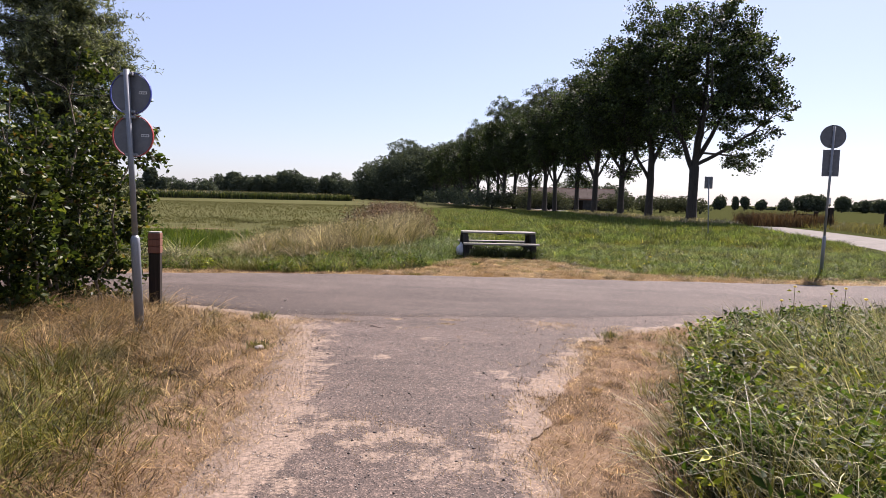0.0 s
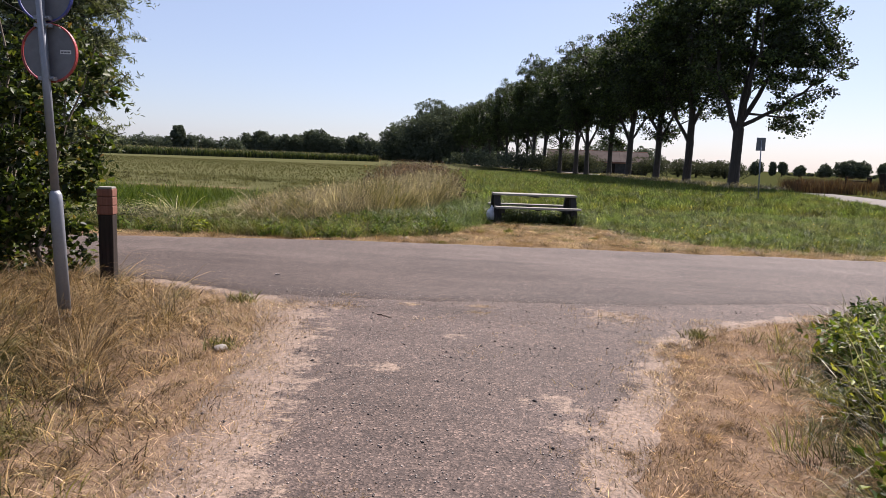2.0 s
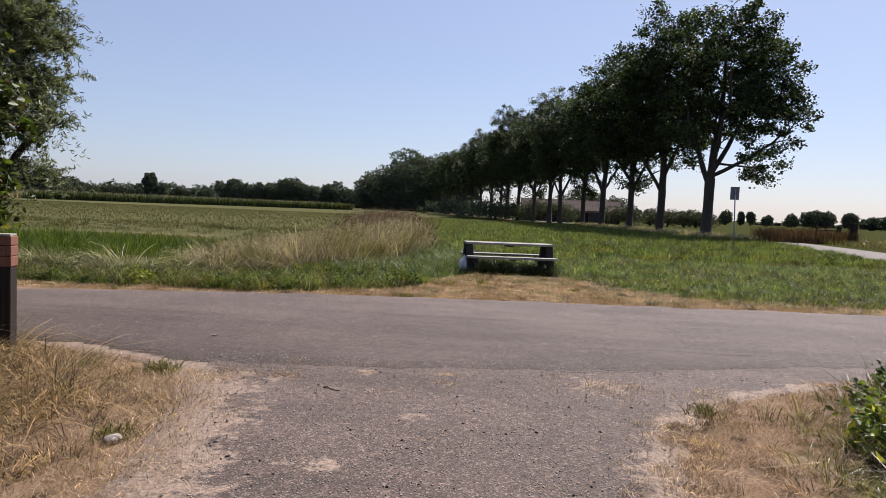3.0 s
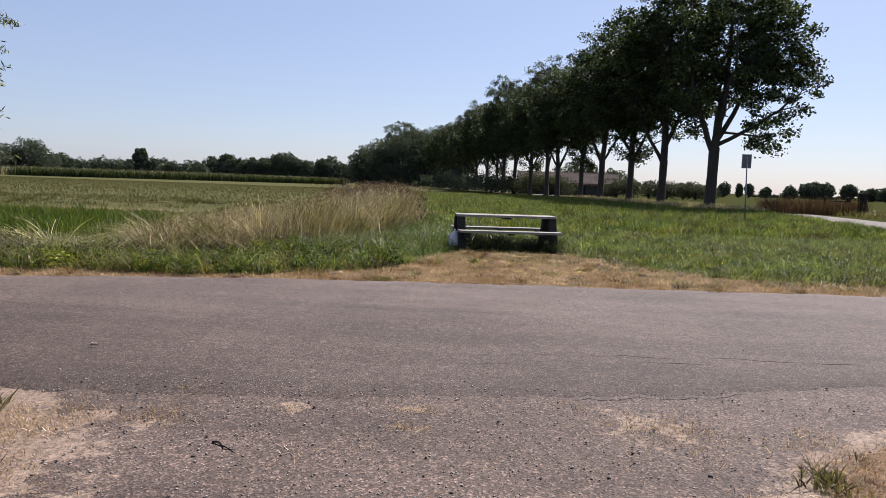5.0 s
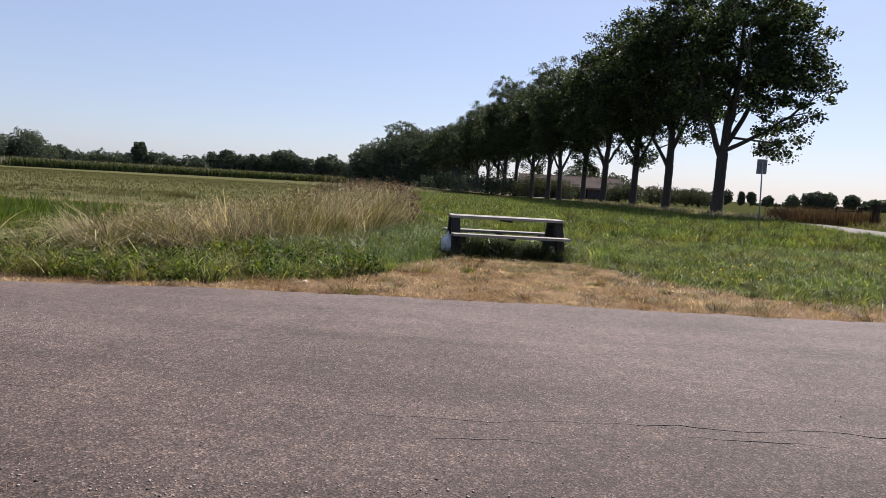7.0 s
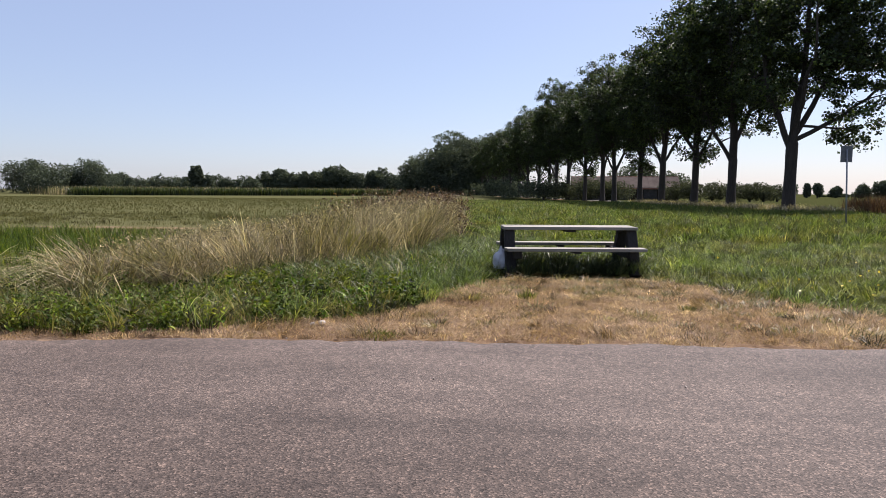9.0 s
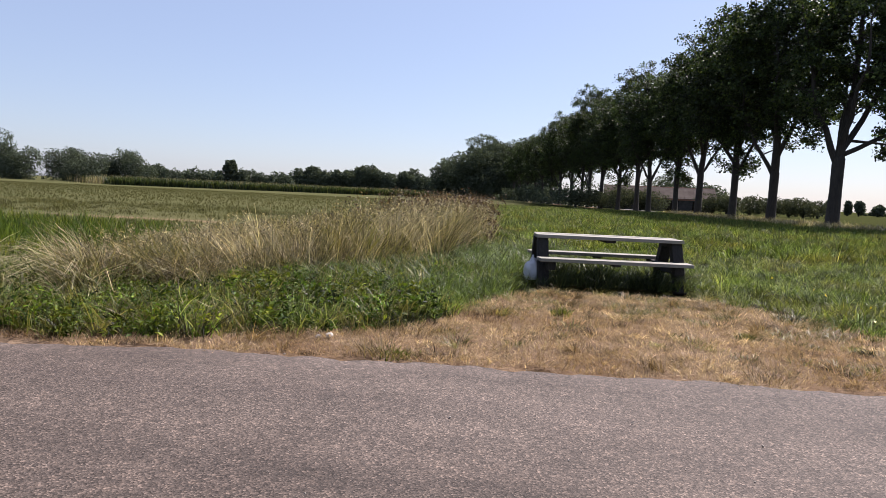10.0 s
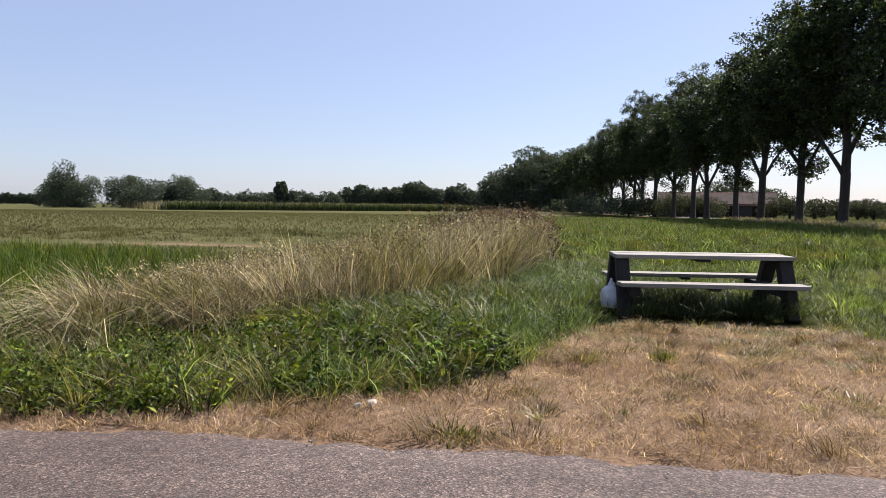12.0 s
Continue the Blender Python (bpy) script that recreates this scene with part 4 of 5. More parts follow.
def deep_in(x, y):
    """How far into the growth beside the path a place lies."""
    return x - np.interp(y, (2.5, 4.3, 5.3, 6.7, 9.0, 10.4), (1.65, 1.75, 2.1, 2.6, 3.55, 4.8))


def weeds(name, xy, a, b, leaf, per, material, label, z=0.0, limit=None):
    """Leafy upright weeds: stems with leaves all the way up."""
    n = len(xy)
    high = h_uni(xy, a, b) * (1 if limit is None else limit(xy))
    who = np.repeat(np.arange(n), per)
    f = rng.uniform(0.12, 1.0, len(who))
    tilt = rng.normal(0, 0.2, (n, 2))
    c = np.stack([xy[who, 0] + tilt[who, 0] * f * high[who], xy[who, 1] + tilt[who, 1] * f * high[who], f * high[who] + z], 1)
    c[:, :2] += rng.normal(0, leaf * 0.75, (len(who), 2))
    v, t = leaf_cards(c, leaf * (1.25 - 0.5 * f), 0.42, 0.25, 1.0)
    tone = np.clip(rng.normal(0, 0.5, n), -0.9, 1.1)
    return stuff(name, mesh_arrays(name, v, [t], material, {"tone": np.repeat(tone[who], 4)}), label, "weeds")


def fringe_height(xy):
    return np.interp(xy[:, 1], (5, 7, 8.5, 10), (1.05, 0.9, 0.68, 0.5))


xy = scatter(1.4, 12, -0.5, 11.6, 78, lambda x, y: weed_right(x, y) * np.clip(1.25 - deep_in(x, y) / 2.2, 0.3, 1) * np.clip((12 - x) / 4, 0, 1) * np.clip((y + 0.5) / 2.5, 0, 1) * (field_noise(x, y, 0.9, 4) > -0.35))
weeds("nettles", xy, 0.22, 0.60, 0.085, 26, M_WEED, "leafy green nettles and brambles by the path", limit=fringe_height)
xy = scatter(1.6, 5.5, 3.8, 10.2, 26, lambda x, y: weed_right(x, y) * (deep_in(x, y) < 1.5) * (field_noise(x, y, 2.0, 11) > 0.0))
weeds("brambles", xy, 0.22, 0.52, 0.10, 22, M_BRAMBLE, "yellow-green bramble leaves at the edge of the nettles", limit=fringe_height)
xy = scatter(1.6, 12, -0.5, 11.6, 700, lambda x, y: weed_right(x, y) * np.clip((12 - x) / 4, 0, 1) * np.clip((y + 0.5) / 2.5, 0, 1))
grass("long_grass", xy, 0.22, 0.56, 0.008, 0.45, 1.3, M_OLIVE, "long green grass among the nettles", tuft=0.12, limit=fringe_height)
xy = scatter(2.0, 12, -0.5, 11, 420, lambda x, y: weed_right(x - 0.2, y) * np.clip((deep_in(x, y) - 0.2) / 1.3, 0.04, 1) * np.clip((12 - x) / 4, 0, 1) * np.clip((y + 0.5) / 2.5, 0, 1))
grass("pale_long_grass", xy, 0.40, 0.70, 0.008, 0.5, 1.2, M_PALE, "pale arching grass stems over the nettles", 0.0, radians(195), 5, tuft=0.12, crowd=12, limit=fringe_height)

# beyond the road
def trodden(x, y):
    """Worn ground round the front bench of the picnic table."""
    return (x > -0.35) & (x < 2.45) & (y > 19.75 + 0.14 * (x - 1.1) + 0.12 * field_noise(x, y, 2.5))


def verge(x, y):
    return y > road_far(x) + 0.02 + 0.12 * field_noise(x, y, 3)


xy = scatter(-10, 12, 14.3, 20.8, 1500, lambda x, y: verge(x, y) * np.clip((dry_far(x) - y) / 0.8 + 0.6, 0, 1) * ~trodden(x, y))
grass("dry_grass", xy, 0.02, 0.08, 0.005, 1.3, 1.0, M_STRAW, "parched straw-coloured grass along the road verge", tuft=0.08, crowd=55, segs=2)
xy = scatter(-9, 9, 14.3, 20.4, 3000, lambda x, y: verge(x, y) * np.clip((dry_far(x) - y) / 0.8 + 0.6, 0, 1) * ~trodden(x, y))
grass("straw_mat", xy, 0.015, 0.05, 0.005, 1.7, 0.5, M_STRAW, "flattened straw matted over the soil of the verge", segs=2)
xy = scatter(-8, 12, 14.4, 20.8, 600, lambda x, y: verge(x, y) * np.clip((dry_far(x) - y) / 0.8 + 0.6, 0, 1) * (field_noise(x, y, 2.1, 9) > 0.25) * ~trodden(x, y))
grass("withered_tussocks", xy, 0.06, 0.15, 0.005, 0.8, 1.5, M_BROWNGRASS, "reddish-brown withered tussocks in the parched verge", tuft=0.09, crowd=90)
xy = scatter(-2, 12, 15.2, 21, 1100, lambda x, y: verge(x, y) * np.clip(0.05 + (y - 16.2) / 4.5 + 0.10 * np.clip(x - 1.5, 0, 3) + 0.5 * field_noise(x, y, 1.6, 2), 0, 1) * np.clip((dry_far(x) - y) / 0.8 + 0.9, 0, 1) * ~trodden(x, y))
grass("green_grass", xy, 0.03, 0.10, 0.007, 0.9, 1.2, M_OLIVE, "thin olive tufts in the parched verge", tuft=0.10, crowd=60, segs=2)



def meadow(x, y):
    return (y > dry_far(x) - 0.3 + 0.3 * field_noise(x, y, 1.5)) & (x > tall_right(y) - 0.4) & ~((x > -0.15) & (x < 2.5) & (y > 19.9) & (y < 21.9))


def off_lane(x, y):
    return x < np.interp(y, (15.5, 18, 22, 26, 31, 38, 44, 52, 60, 75), (6.0, 11.5, 14.8, 16.4, 17.6, 19.2, 20.6, 22.0, 23.0, 21.5)) - 0.2


xy = scatter(-3, 17, 16.5, 28, 900, lambda x, y: meadow(x, y) * off_lane(x, y))
grass("meadow_grass", xy, 0.06, 0.19, 0.009, 0.6, 1.2, M_GREEN, "lush green meadow grass round the picnic table", tuft=0.11, crowd=40, segs=2)
# grass under the table: the darker corn green adds shade by colour
xy = scatter(0.1, 2.4, 20.3, 21.9, 1500, lambda x, y: np.clip((y - 20.42 - 0.14 * (x - 1.16)) / 0.25, 0, 1))
grass("shaded_grass", xy, 0.14, 0.34, 0.011, 0.5, 0.8, M_CORN, "dense grass under the picnic table, coloured dark for its shade", tuft=0.1)
xy = scatter(-4, 22, 28, 45, 260, lambda x, y: meadow(x, y) * off_lane(x, y))
grass("meadow_grass", xy, 0.12, 0.27, 0.022, 0.4, 0.9, M_GREEN, "green meadow grass between ditch and lane", segs=2, tuft=0.2, crowd=40)
xy = scatter(-9, 24, 45, 100, 55, lambda x, y: (x > tall_right(y)) & off_lane(x, y))
grass("meadow_grass", xy, 0.18, 0.4, 0.05, 0.4, 0.8, M_GREEN, "far green meadow grass under the tree row", segs=2)
xy = scatter(14, 24, 58, 100, 40, lambda x, y: np.abs(x - (31.5 - 0.1815 * y)) < 2.5)
grass("dry_grass", xy, 0.3, 0.7, 0.05, 0.3, 0.8, M_WHEAT, "pale dry grass along the foot of the trees", segs=2)


def weed_far(x, y):
    return verge(x, y) & (y > dry_far(x) - 0.2) & (y < tall_near(x) + 0.9) & (x < -0.9 + 0.3 * field_noise(x, y, 1.3))


xy = scatter(-4.4, -0.8, 15.9, 19.6, 44, lambda x, y: weed_far(x, y) * (np.hypot((x + 2.3) * 0.8, (y - 17.6) * 0.8) < 1.15 + 0.5 * field_noise(x, y, 2)) * (field_noise(x, y, 3.1, 4) > -0.3))
weeds("broad_weeds", xy, 0.08, 0.33, 0.085, 24, M_WEED, "lush broad-leaved green weeds before the dry grass")
xy = scatter(-12, -0.5, 15.0, 21.5, 46, lambda x, y: weed_far(x, y) * (field_noise(x, y, 1.3, 5) > -0.3))
weeds("low_weeds", xy, 0.08, 0.28, 0.065, 24, M_WEED, "low bright green weeds along the verge")
xy = scatter(-13, -0.5, 15, 22, 800, weed_far)
grass("olive_grass", xy, 0.08, 0.3, 0.009, 0.6, 0.9, M_OLIVE, "olive and fading grass mixed through the verge weeds", tuft=0.10, crowd=40)
xy = scatter(-13, -0.5, 15, 22, 700, weed_far)
grass("green_grass", xy, 0.08, 0.26, 0.009, 0.5, 1.3, M_GREEN, "green verge grass in front of the tall dry grass", tuft=0.1)
xy = scatter(-3.8, 0.6, 18, 27, 600, lambda x, y: (x > tall_right(y) - 0.6) & (y > dry_far(x) - 0.1) & ((x < -0.3) | (y > 22.3)))
grass("long_green_grass", xy, 0.13, 0.36, 0.010, 0.45, 1.4, M_SEDGE, "long blue-green grass beside the picnic table", tuft=0.14)


def tall_zone(x, y):
    return (y > tall_near(x) + 0.3 * field_noise(x, y, 1.2)) & (x < tall_right(y) + 0.35 * field_noise(x, y, 0.9)) & (x > -5.9 - 0.12 * (y - 18) + 0.7 * field_noise(x, y, 0.9)) & (y < 27 + 0.4 * (x + 5))


def dry_stems(name, xy, a, b, label):
    """Thin straight stems, each with a loose pale seed head."""
    n = len(xy)
    high = h_uni(xy, a, b) * ditch_height(xy)
    lean, way = np.abs(rng.normal(0, 0.28, n)), rng.uniform(0, 2 * np.pi, n)
    out = np.stack([np.cos(way) * lean, np.sin(way) * lean, np.sqrt(np.clip(1 - (0.55 * lean) ** 2, 0.12, 1))], 1) * high[:, None]
    base = np.stack([xy[:, 0], xy[:, 1], np.zeros(n)], 1)
    side = np.stack([np.sin(way), -np.cos(way), 0 * way], 1) * 0.0035
    v = np.stack([base - side, base + side, base + out], 1).reshape(-1, 3)
    stem_faces = np.arange(3 * n).reshape(n, 3)
    who = np.repeat(np.arange(n), 9)
    c = base[who] + out[who] * rng.uniform(0.80, 1.05, len(who))[:, None] + rng.normal(0, 0.014, (len(who), 3))
    lv, lt = leaf_cards(c, 0.045, 0.28, -0.8)
    tone = np.clip(rng.normal(-0.2, 0.4, n), -0.8, 0.8)
    me = mesh_arrays(name, np.concatenate([v, lv]), [stem_faces, lt + 3 * n], M_WHEAT, {"tone": np.concatenate([np.repeat(tone, 3), np.repeat(tone[who], 4)])})
    stuff(name, me, label, "grass")


xy = scatter(-10, 0, 17.5, 30, 440, tall_zone)
grass("tall_dry_grass", xy, 0.45, 0.92, 0.012, 0.28, 0.7, M_WHEAT, "tall bleached dry grass along the ditch", segs=3, tuft=0.16, crowd=34, limit=ditch_height)
xy = scatter(-10, 0, 17.5, 30, 75, tall_zone)
dry_stems("seeding_grass", xy, 0.80, 1.12, "pale seeding grass stems standing over the ditch")
xy = scatter(-10, 0, 17.2, 30, 300, tall_zone)
grass("green_undergrowth", xy, 0.25, 0.65, 0.010, 0.4, 1.2, M_BANK, "olive grass growing under the tall dry stems", segs=3, tuft=0.16, crowd=40, limit=ditch_height)
xy = scatter(-10, -0.5, 16.9, 27, 170, lambda x, y: tall_zone(x, y + 0.4))
grass("drooping_dry_grass", xy, 0.5, 0.95, 0.009, 0.7, 1.5, M_MATTED, "flattened brown grass at the ditch edge", segs=4, tuft=0.2, crowd=50, limit=ditch_height)
xy = rng.normal(0, 1, (2600, 2)) * np.array([0.55, 0.5]) + np.array([-4.75, 18.1])
grass("matted_tussock", xy, 0.38, 0.66, 0.009, 0.7, 1.7, M_MATTED, "big matted tussock of fallen brown grass", 0.0, radians(215), 5, tuft=0.2, crowd=60)
xy = scatter(-4, -0.5, 26, 60, 40, lambda x, y: (x < tall_right(y) + 0.4) & (x > tall_right(y) - 3.0))
grass("tall_dry_grass", xy, 0.6, 1.1, 0.03, 0.25, 0.5, M_WHEAT, "tall dry grass running away along the ditch", segs=3)
xy = scatter(-10, -0.8, 26, 75, 5, lambda x, y: (x < tall_right(y) + 0.5) & (x > tall_right(y) - 3.5))
weeds("seeding_weeds", xy, 0.9, 1.35, 0.10, 30, M_REDWEED, "tall rusty-brown seeding docks by the ditch")
xy = scatter(-18, -4.9, 16.0, 21.5, 330, lambda x, y: (y > road_far(x) + 1.2) & (y > tall_near(x) - 0.6) & (y < tall_near(x) + 1.6) & (field_noise(x, y, 0.8, 3) > -0.35))
grass("drooping_sedge", xy, 0.26, 0.55, 0.011, 0.8, 2.2, M_PALE, "pale bent-over sedge blades at the ditch", 0.0, radians(230), 5, tuft=0.2, crowd=90)
xy = scatter(-26, -6.5, 18.5, 26, 190, lambda x, y: (y > tall_near(x) + 1.2) & (x < -7.2 + 0.35 * (y - 22) * -1 + field_noise(x, y, 0.8)))
grass("sedge", xy, 0.25, 0.52, 0.016, 0.2, 0.5, M_WEED, "dark green upright sedge in the ditch", segs=3)
xy = scatter(-45, -2, 22, 45, 75, lambda x, y: (x < tall_right(y) - 1.2) & (np.abs(y - 31.5 - 0.12 * (x + 16)) > 1.3 + 0.3 * field_noise(x, y, 1)) | (x > -10) & (x < tall_right(y) - 1))
grass("field_grass", xy, 0.05, 0.15, 0.016, 0.35, 0.8, M_FIELD, "dull green hay field grass", segs=2, tuft=0.3)
xy = scatter(-110, -4, 45, 120, 9, lambda x, y: x < tall_right(y) - 1)
grass("field_grass", xy, 0.06, 0.15, 0.05, 0.35, 0.8, M_FIELD, "far hay field grass with dry tones", segs=2)
xy = scatter(24, 60, 22, 70, 14, lambda x, y: x > np.interp(y, (15.5, 22, 31, 44, 60, 75), (42, 25.5, 24.2, 26.2, 28.2, 27)) + 0.5)
grass("rough_grass", xy, 0.25, 0.6, 0.05, 0.35, 0.8, M_OLIVE, "rough olive grass beyond the pale lane", segs=2)
xy = scatter(24.5, 32, 58, 66, 130, lambda x, y: np.abs(y - 62 - 0.1 * (x - 28)) < 2.2 + 0.5 * field_noise(x, y, 0.6))
grass("brown_reeds", xy, 0.8, 1.4, 0.035, 0.2, 0.4, M_REDWEED, "patch of rusty-brown withered reeds by the lane", segs=3)

# corn field: tall rows between two far corners
n = 26000
u, v = rng.uniform(0, 1, n), rng.uniform(0, 1, n) ** 1.6
xy = np.stack([-97 + 60.5 * u - 28 * v, 147 + 60 * u + 28 * v], 1)
grass("corn_crop", xy, 1.55, 2.0, 0.30, 0.15, 0.5, M_CORN, "dense strip of tall green corn", segs=2)
n = 12000
uu = rng.uniform(0, 1, n)
xy = np.stack([-97 + 60.5 * uu - 12 * rng.uniform(0, 1, n), 147 + 60 * uu + 12 * rng.uniform(0, 1, n)], 1)
grass("corn_tassels", xy, 1.8, 2.15, 0.07, 0.05, 0.2, M_WHEAT, "pale tassels above the corn", segs=2)

# small yellow flowers in the meadow
xy = scatter(3.5, 11, 16.8, 21, 2.5)
c = np.stack([xy[:, 0], xy[:, 1], rng.uniform(0.12, 0.3, len(xy))], 1)
stuff("meadow_flowers", leaf_mesh("meadow_flowers", c, 0.035, 0.9, M_FLOWER), "scattered small yellow meadow flowers", "flowers")

# straw and stones on the path
xy = scatter(-2.6, 2.6, 3, 10, 2200, lambda x, y: np.clip(1 - np.minimum(x - path_left(y), path_right(y) - x) / 0.6, 0.02, 1) * (x > path_left(y) - 0.2) * (x < path_right(y) + 0.2))
grass("straw_litter", xy, 0.015, 0.05, 0.004, 2.0, 0.1, M_STRAW, "loose dry straw lying on the path", 0.014, segs=2, tuft=0.12, crowd=30)
xy = np.concatenate([rng.normal(0, 1, (int(1400 * (r / 0.4) ** 1.6), 2)) * np.array([r * 0.8, r * 0.45]) + np.array([px, py]) for px, py, r in ((-0.15, 4.75, 0.4), (0.25, 4.35, 0.3), (-0.75, 5.0, 0.4), (0.03, 9.35, 0.09), (0.08, 9.66, 0.1), (-0.71, 9.57, 0.09), (-1.94, 9.26, 0.3), (-1.45, 9.3, 0.16), (1.54, 9.5, 0.3))])
grass("straw_patch", xy, 0.008, 0.03, 0.004, 2.2, 0.1, M_STRAW, "matted straw patch trodden into the path", 0.012, segs=3)


def pebbles(name, xy, a, b, material, label, z):
    n = len(xy)
    s = (a + (b - a) * rng.uniform(0, 1, n) ** 3)[:, None, None]
    shape = np.array([(1, 0, 0), (0, 1, 0), (-1, 0, 0), (0, -1, 0), (0, 0, 0.7), (0, 0, -0.5)], dtype=float)[None] * rng.uniform(0.6, 1.3, (n, 6, 1))
    w = rng.uniform(0, 6.3, n)
    rot = np.stack([np.stack([np.cos(w), -np.sin(w)], 1), np.stack([np.sin(w), np.cos(w)], 1)], 1)
    shape[:, :, :2] = np.einsum("nij,nkj->nki", rot, shape[:, :, :2])
    v = shape * s + np.stack([xy[:, 0], xy[:, 1], np.full(n, z)], 1)[:, None, :]
    o = (np.arange(n) * 6)[:, None]
    t = np.concatenate([o + np.array([f]) for f in ((0, 1, 4), (1, 2, 4), (2, 3, 4), (3, 0, 4), (1, 0, 5), (2, 1, 5), (3, 2, 5), (0, 3, 5))])
    return stuff(name, mesh_arrays(name, v.reshape(-1, 3), [t], material), label, "gravel")


xy = scatter(-2.4, 3.2, 2.5, 10.2, 330, lambda x, y: (x > path_left(y)) & (x < path_right(y)))
pebbles("gravel", xy, 0.003, 0.010, M_STONE, "pale loose gravel chips on the old path", 0.022)
xy = scatter(-2.4, 3.2, 2.5, 10.6, 30, lambda x, y: (x > path_left(y)) & (x < path_right(y)))
xy2 = scatter(-6, 7, 9.8, 15.2, 5, lambda x, y: (y > road_near(x) + 0.1) & (y < road_far(x) - 0.1))
pebbles("road_chips", xy2, 0.003, 0.011, M_STONE, "few pale stone chips scattered on the road", 0.040)
pebbles("dark_gravel", xy, 0.004, 0.016, M_CRACK, "dark loose chips of asphalt", 0.022)


# ---- signposts ----
def disc_bm(radius, thick, at, sides=48):
    """An upright round plate facing +y and -y."""
    bm = bmesh.new()
    bmesh.ops.create_cone(bm, cap_ends=True, segments=sides, radius1=radius, radius2=radius, depth=thick)
    bmesh.ops.rotate(bm, cent=(0, 0, 0), matrix=Matrix.Rotation(radians(90), 3, "X"), verts=bm.verts)
    bmesh.ops.translate(bm, vec=at, verts=bm.verts)
    return bm


def rim_bm(radius, tube, deep, at, sides=48):
    """A folded rim round a round plate."""
    bm = bmesh.new()
    rings = []
    for r, y in ((radius - tube, -deep), (radius + 0.004, -deep), (radius + 0.004, deep), (radius - tube, deep)):
        rings.append([bm.verts.new((r * math.cos(2 * math.pi * k / sides) + at[0], y + at[1], r * math.sin(2 * math.pi * k / sides) + at[2])) for k in range(sides)])
    for i in range(4):
        a, b = rings[i], rings[(i + 1) % 4]
        for k in range(sides):
            m = (k + 1) % sides
            bm.faces.new((a[k], a[m], b[m], b[k]))
    bmesh.ops.recalc_face_normals(bm, faces=bm.faces)
    return bm


def clamp(parent, at, wide=0.12):
    c = part("clamp", box((wide, 0.05, 0.035), at, 0.005), M_STEEL, parent)
    part("bolt", box((0.018, 0.02, 0.018), (at[0] + wide * 0.35, at[1] - 0.03, at[2]), 0.004), M_STEEL, c)
    return c


def make_left_sign():
    sign = tagged(new("traffic_signpost"), "leaning galvanised post with two round traffic signs seen from behind", "traffic sign")
    sign.matrix_basis = pose(-3.52, 7.75, 0, 0, 0, 0)
    def px(z):
        return -0.046 * z
    part("pole", tube_bm([(px(1.2), 0, 1.2), (px(3.14), 0, 3.14)], [0.033, 0.033], 20), M_STEEL, sign, smooth=True)
    part("sleeve", tube_bm([(0, 0, -0.1), (px(1.14), 0, 1.14), (px(1.2), 0, 1.2), (px(1.235), 0, 1.235)], [0.052, 0.052, 0.050, 0.034], 20), M_STEEL, sign, smooth=True)
    for z, rim, name in ((2.875, M_BLUE, "blue"), (2.385, M_RED, "red")):
        x = px(z) + 0.012
        disc = part("sign_disc", disc_bm(0.228, 0.006, (x, 0.055, z)), M_SIGNBACK, sign, f"grey back of a round sign with {name} rim")
        part("rim", rim_bm(0.240, 0.007, 0.014, (x, 0.055, z)), rim, disc)
        part("sticker", box((0.095, 0.002, 0.032), (x + 0.145, 0.0505, z + 0.01), 0), M_STICKER, disc)
        for k in range(3):
            part("print_bar", box((0.022, 0.0015, 0.014), (x + 0.115 + k * 0.028, 0.0487, z + 0.008), 0), M_INK, disc)
        for dz in (0.215, -0.215):
            clamp(sign, (px(z + dz), 0.02, z + dz), 0.14)


def make_right_sign():
    sign = tagged(new("traffic_signpost"), "slim leaning post with round sign and plate seen from behind", "traffic sign")
    sign.matrix_basis = pose(9.62, 18.28, 0, 0, 0, -14)
    def px(z):
        return 0.022 * z
    part("pole", tube_bm([(px(1.0), 0, 1.0), (px(3.88), 0, 3.88)], [0.030, 0.030], 16), M_STEEL, sign, smooth=True)
    part("sleeve", tube_bm([(0, 0, -0.1), (px(0.98), 0, 0.98), (px(1.03), 0, 1.03)], [0.045, 0.045, 0.031], 16), M_STEEL, sign, smooth=True)
    disc = part("sign_disc", disc_bm(0.290, 0.006, (px(3.62), 0.05, 3.62)), M_SIGNBACK, sign, "grey back of a round sign")
    part("rim", rim_bm(0.300, 0.012, 0.012, (px(3.62), 0.05, 3.62)), M_SIGNBACK, disc)
    part("sign_plate", box((0.40, 0.006, 0.70), (px(2.94), 0.05, 2.94), 0.002), M_SIGNBACK, sign, "grey back of an upright sign plate")
    for z in (3.80, 3.42, 3.18, 2.72):
        clamp(sign, (px(z), 0.02, z), 0.1)
    part("number_tag", box((0.06, 0.004, 0.16), (px(1.95) + 0.045, -0.01, 1.95), 0.001), M_STICKER, sign, "small pale tag on the pole")


def make_far_sign():
    sign = tagged(new("road_sign"), "thin post with a grey rectangular sign by the lane", "traffic sign")
    sign.matrix_basis = pose(13.85, 39.3, 0, 0, 0, -10)
    part("pole", tube_bm([(0, 0, -0.1), (-0.12, 0, 3.2)], [0.035, 0.03], 12), M_STEEL, sign, smooth=True)
    part("sign_plate", box((0.44, 0.02, 0.68), (-0.12, 0.05, 3.02), 0.006), M_SIGNBACK, sign, "grey back of a rectangular sign")
    for z in (3.22, 2.82):
        clamp(sign, (-0.115, 0.02, z), 0.1)


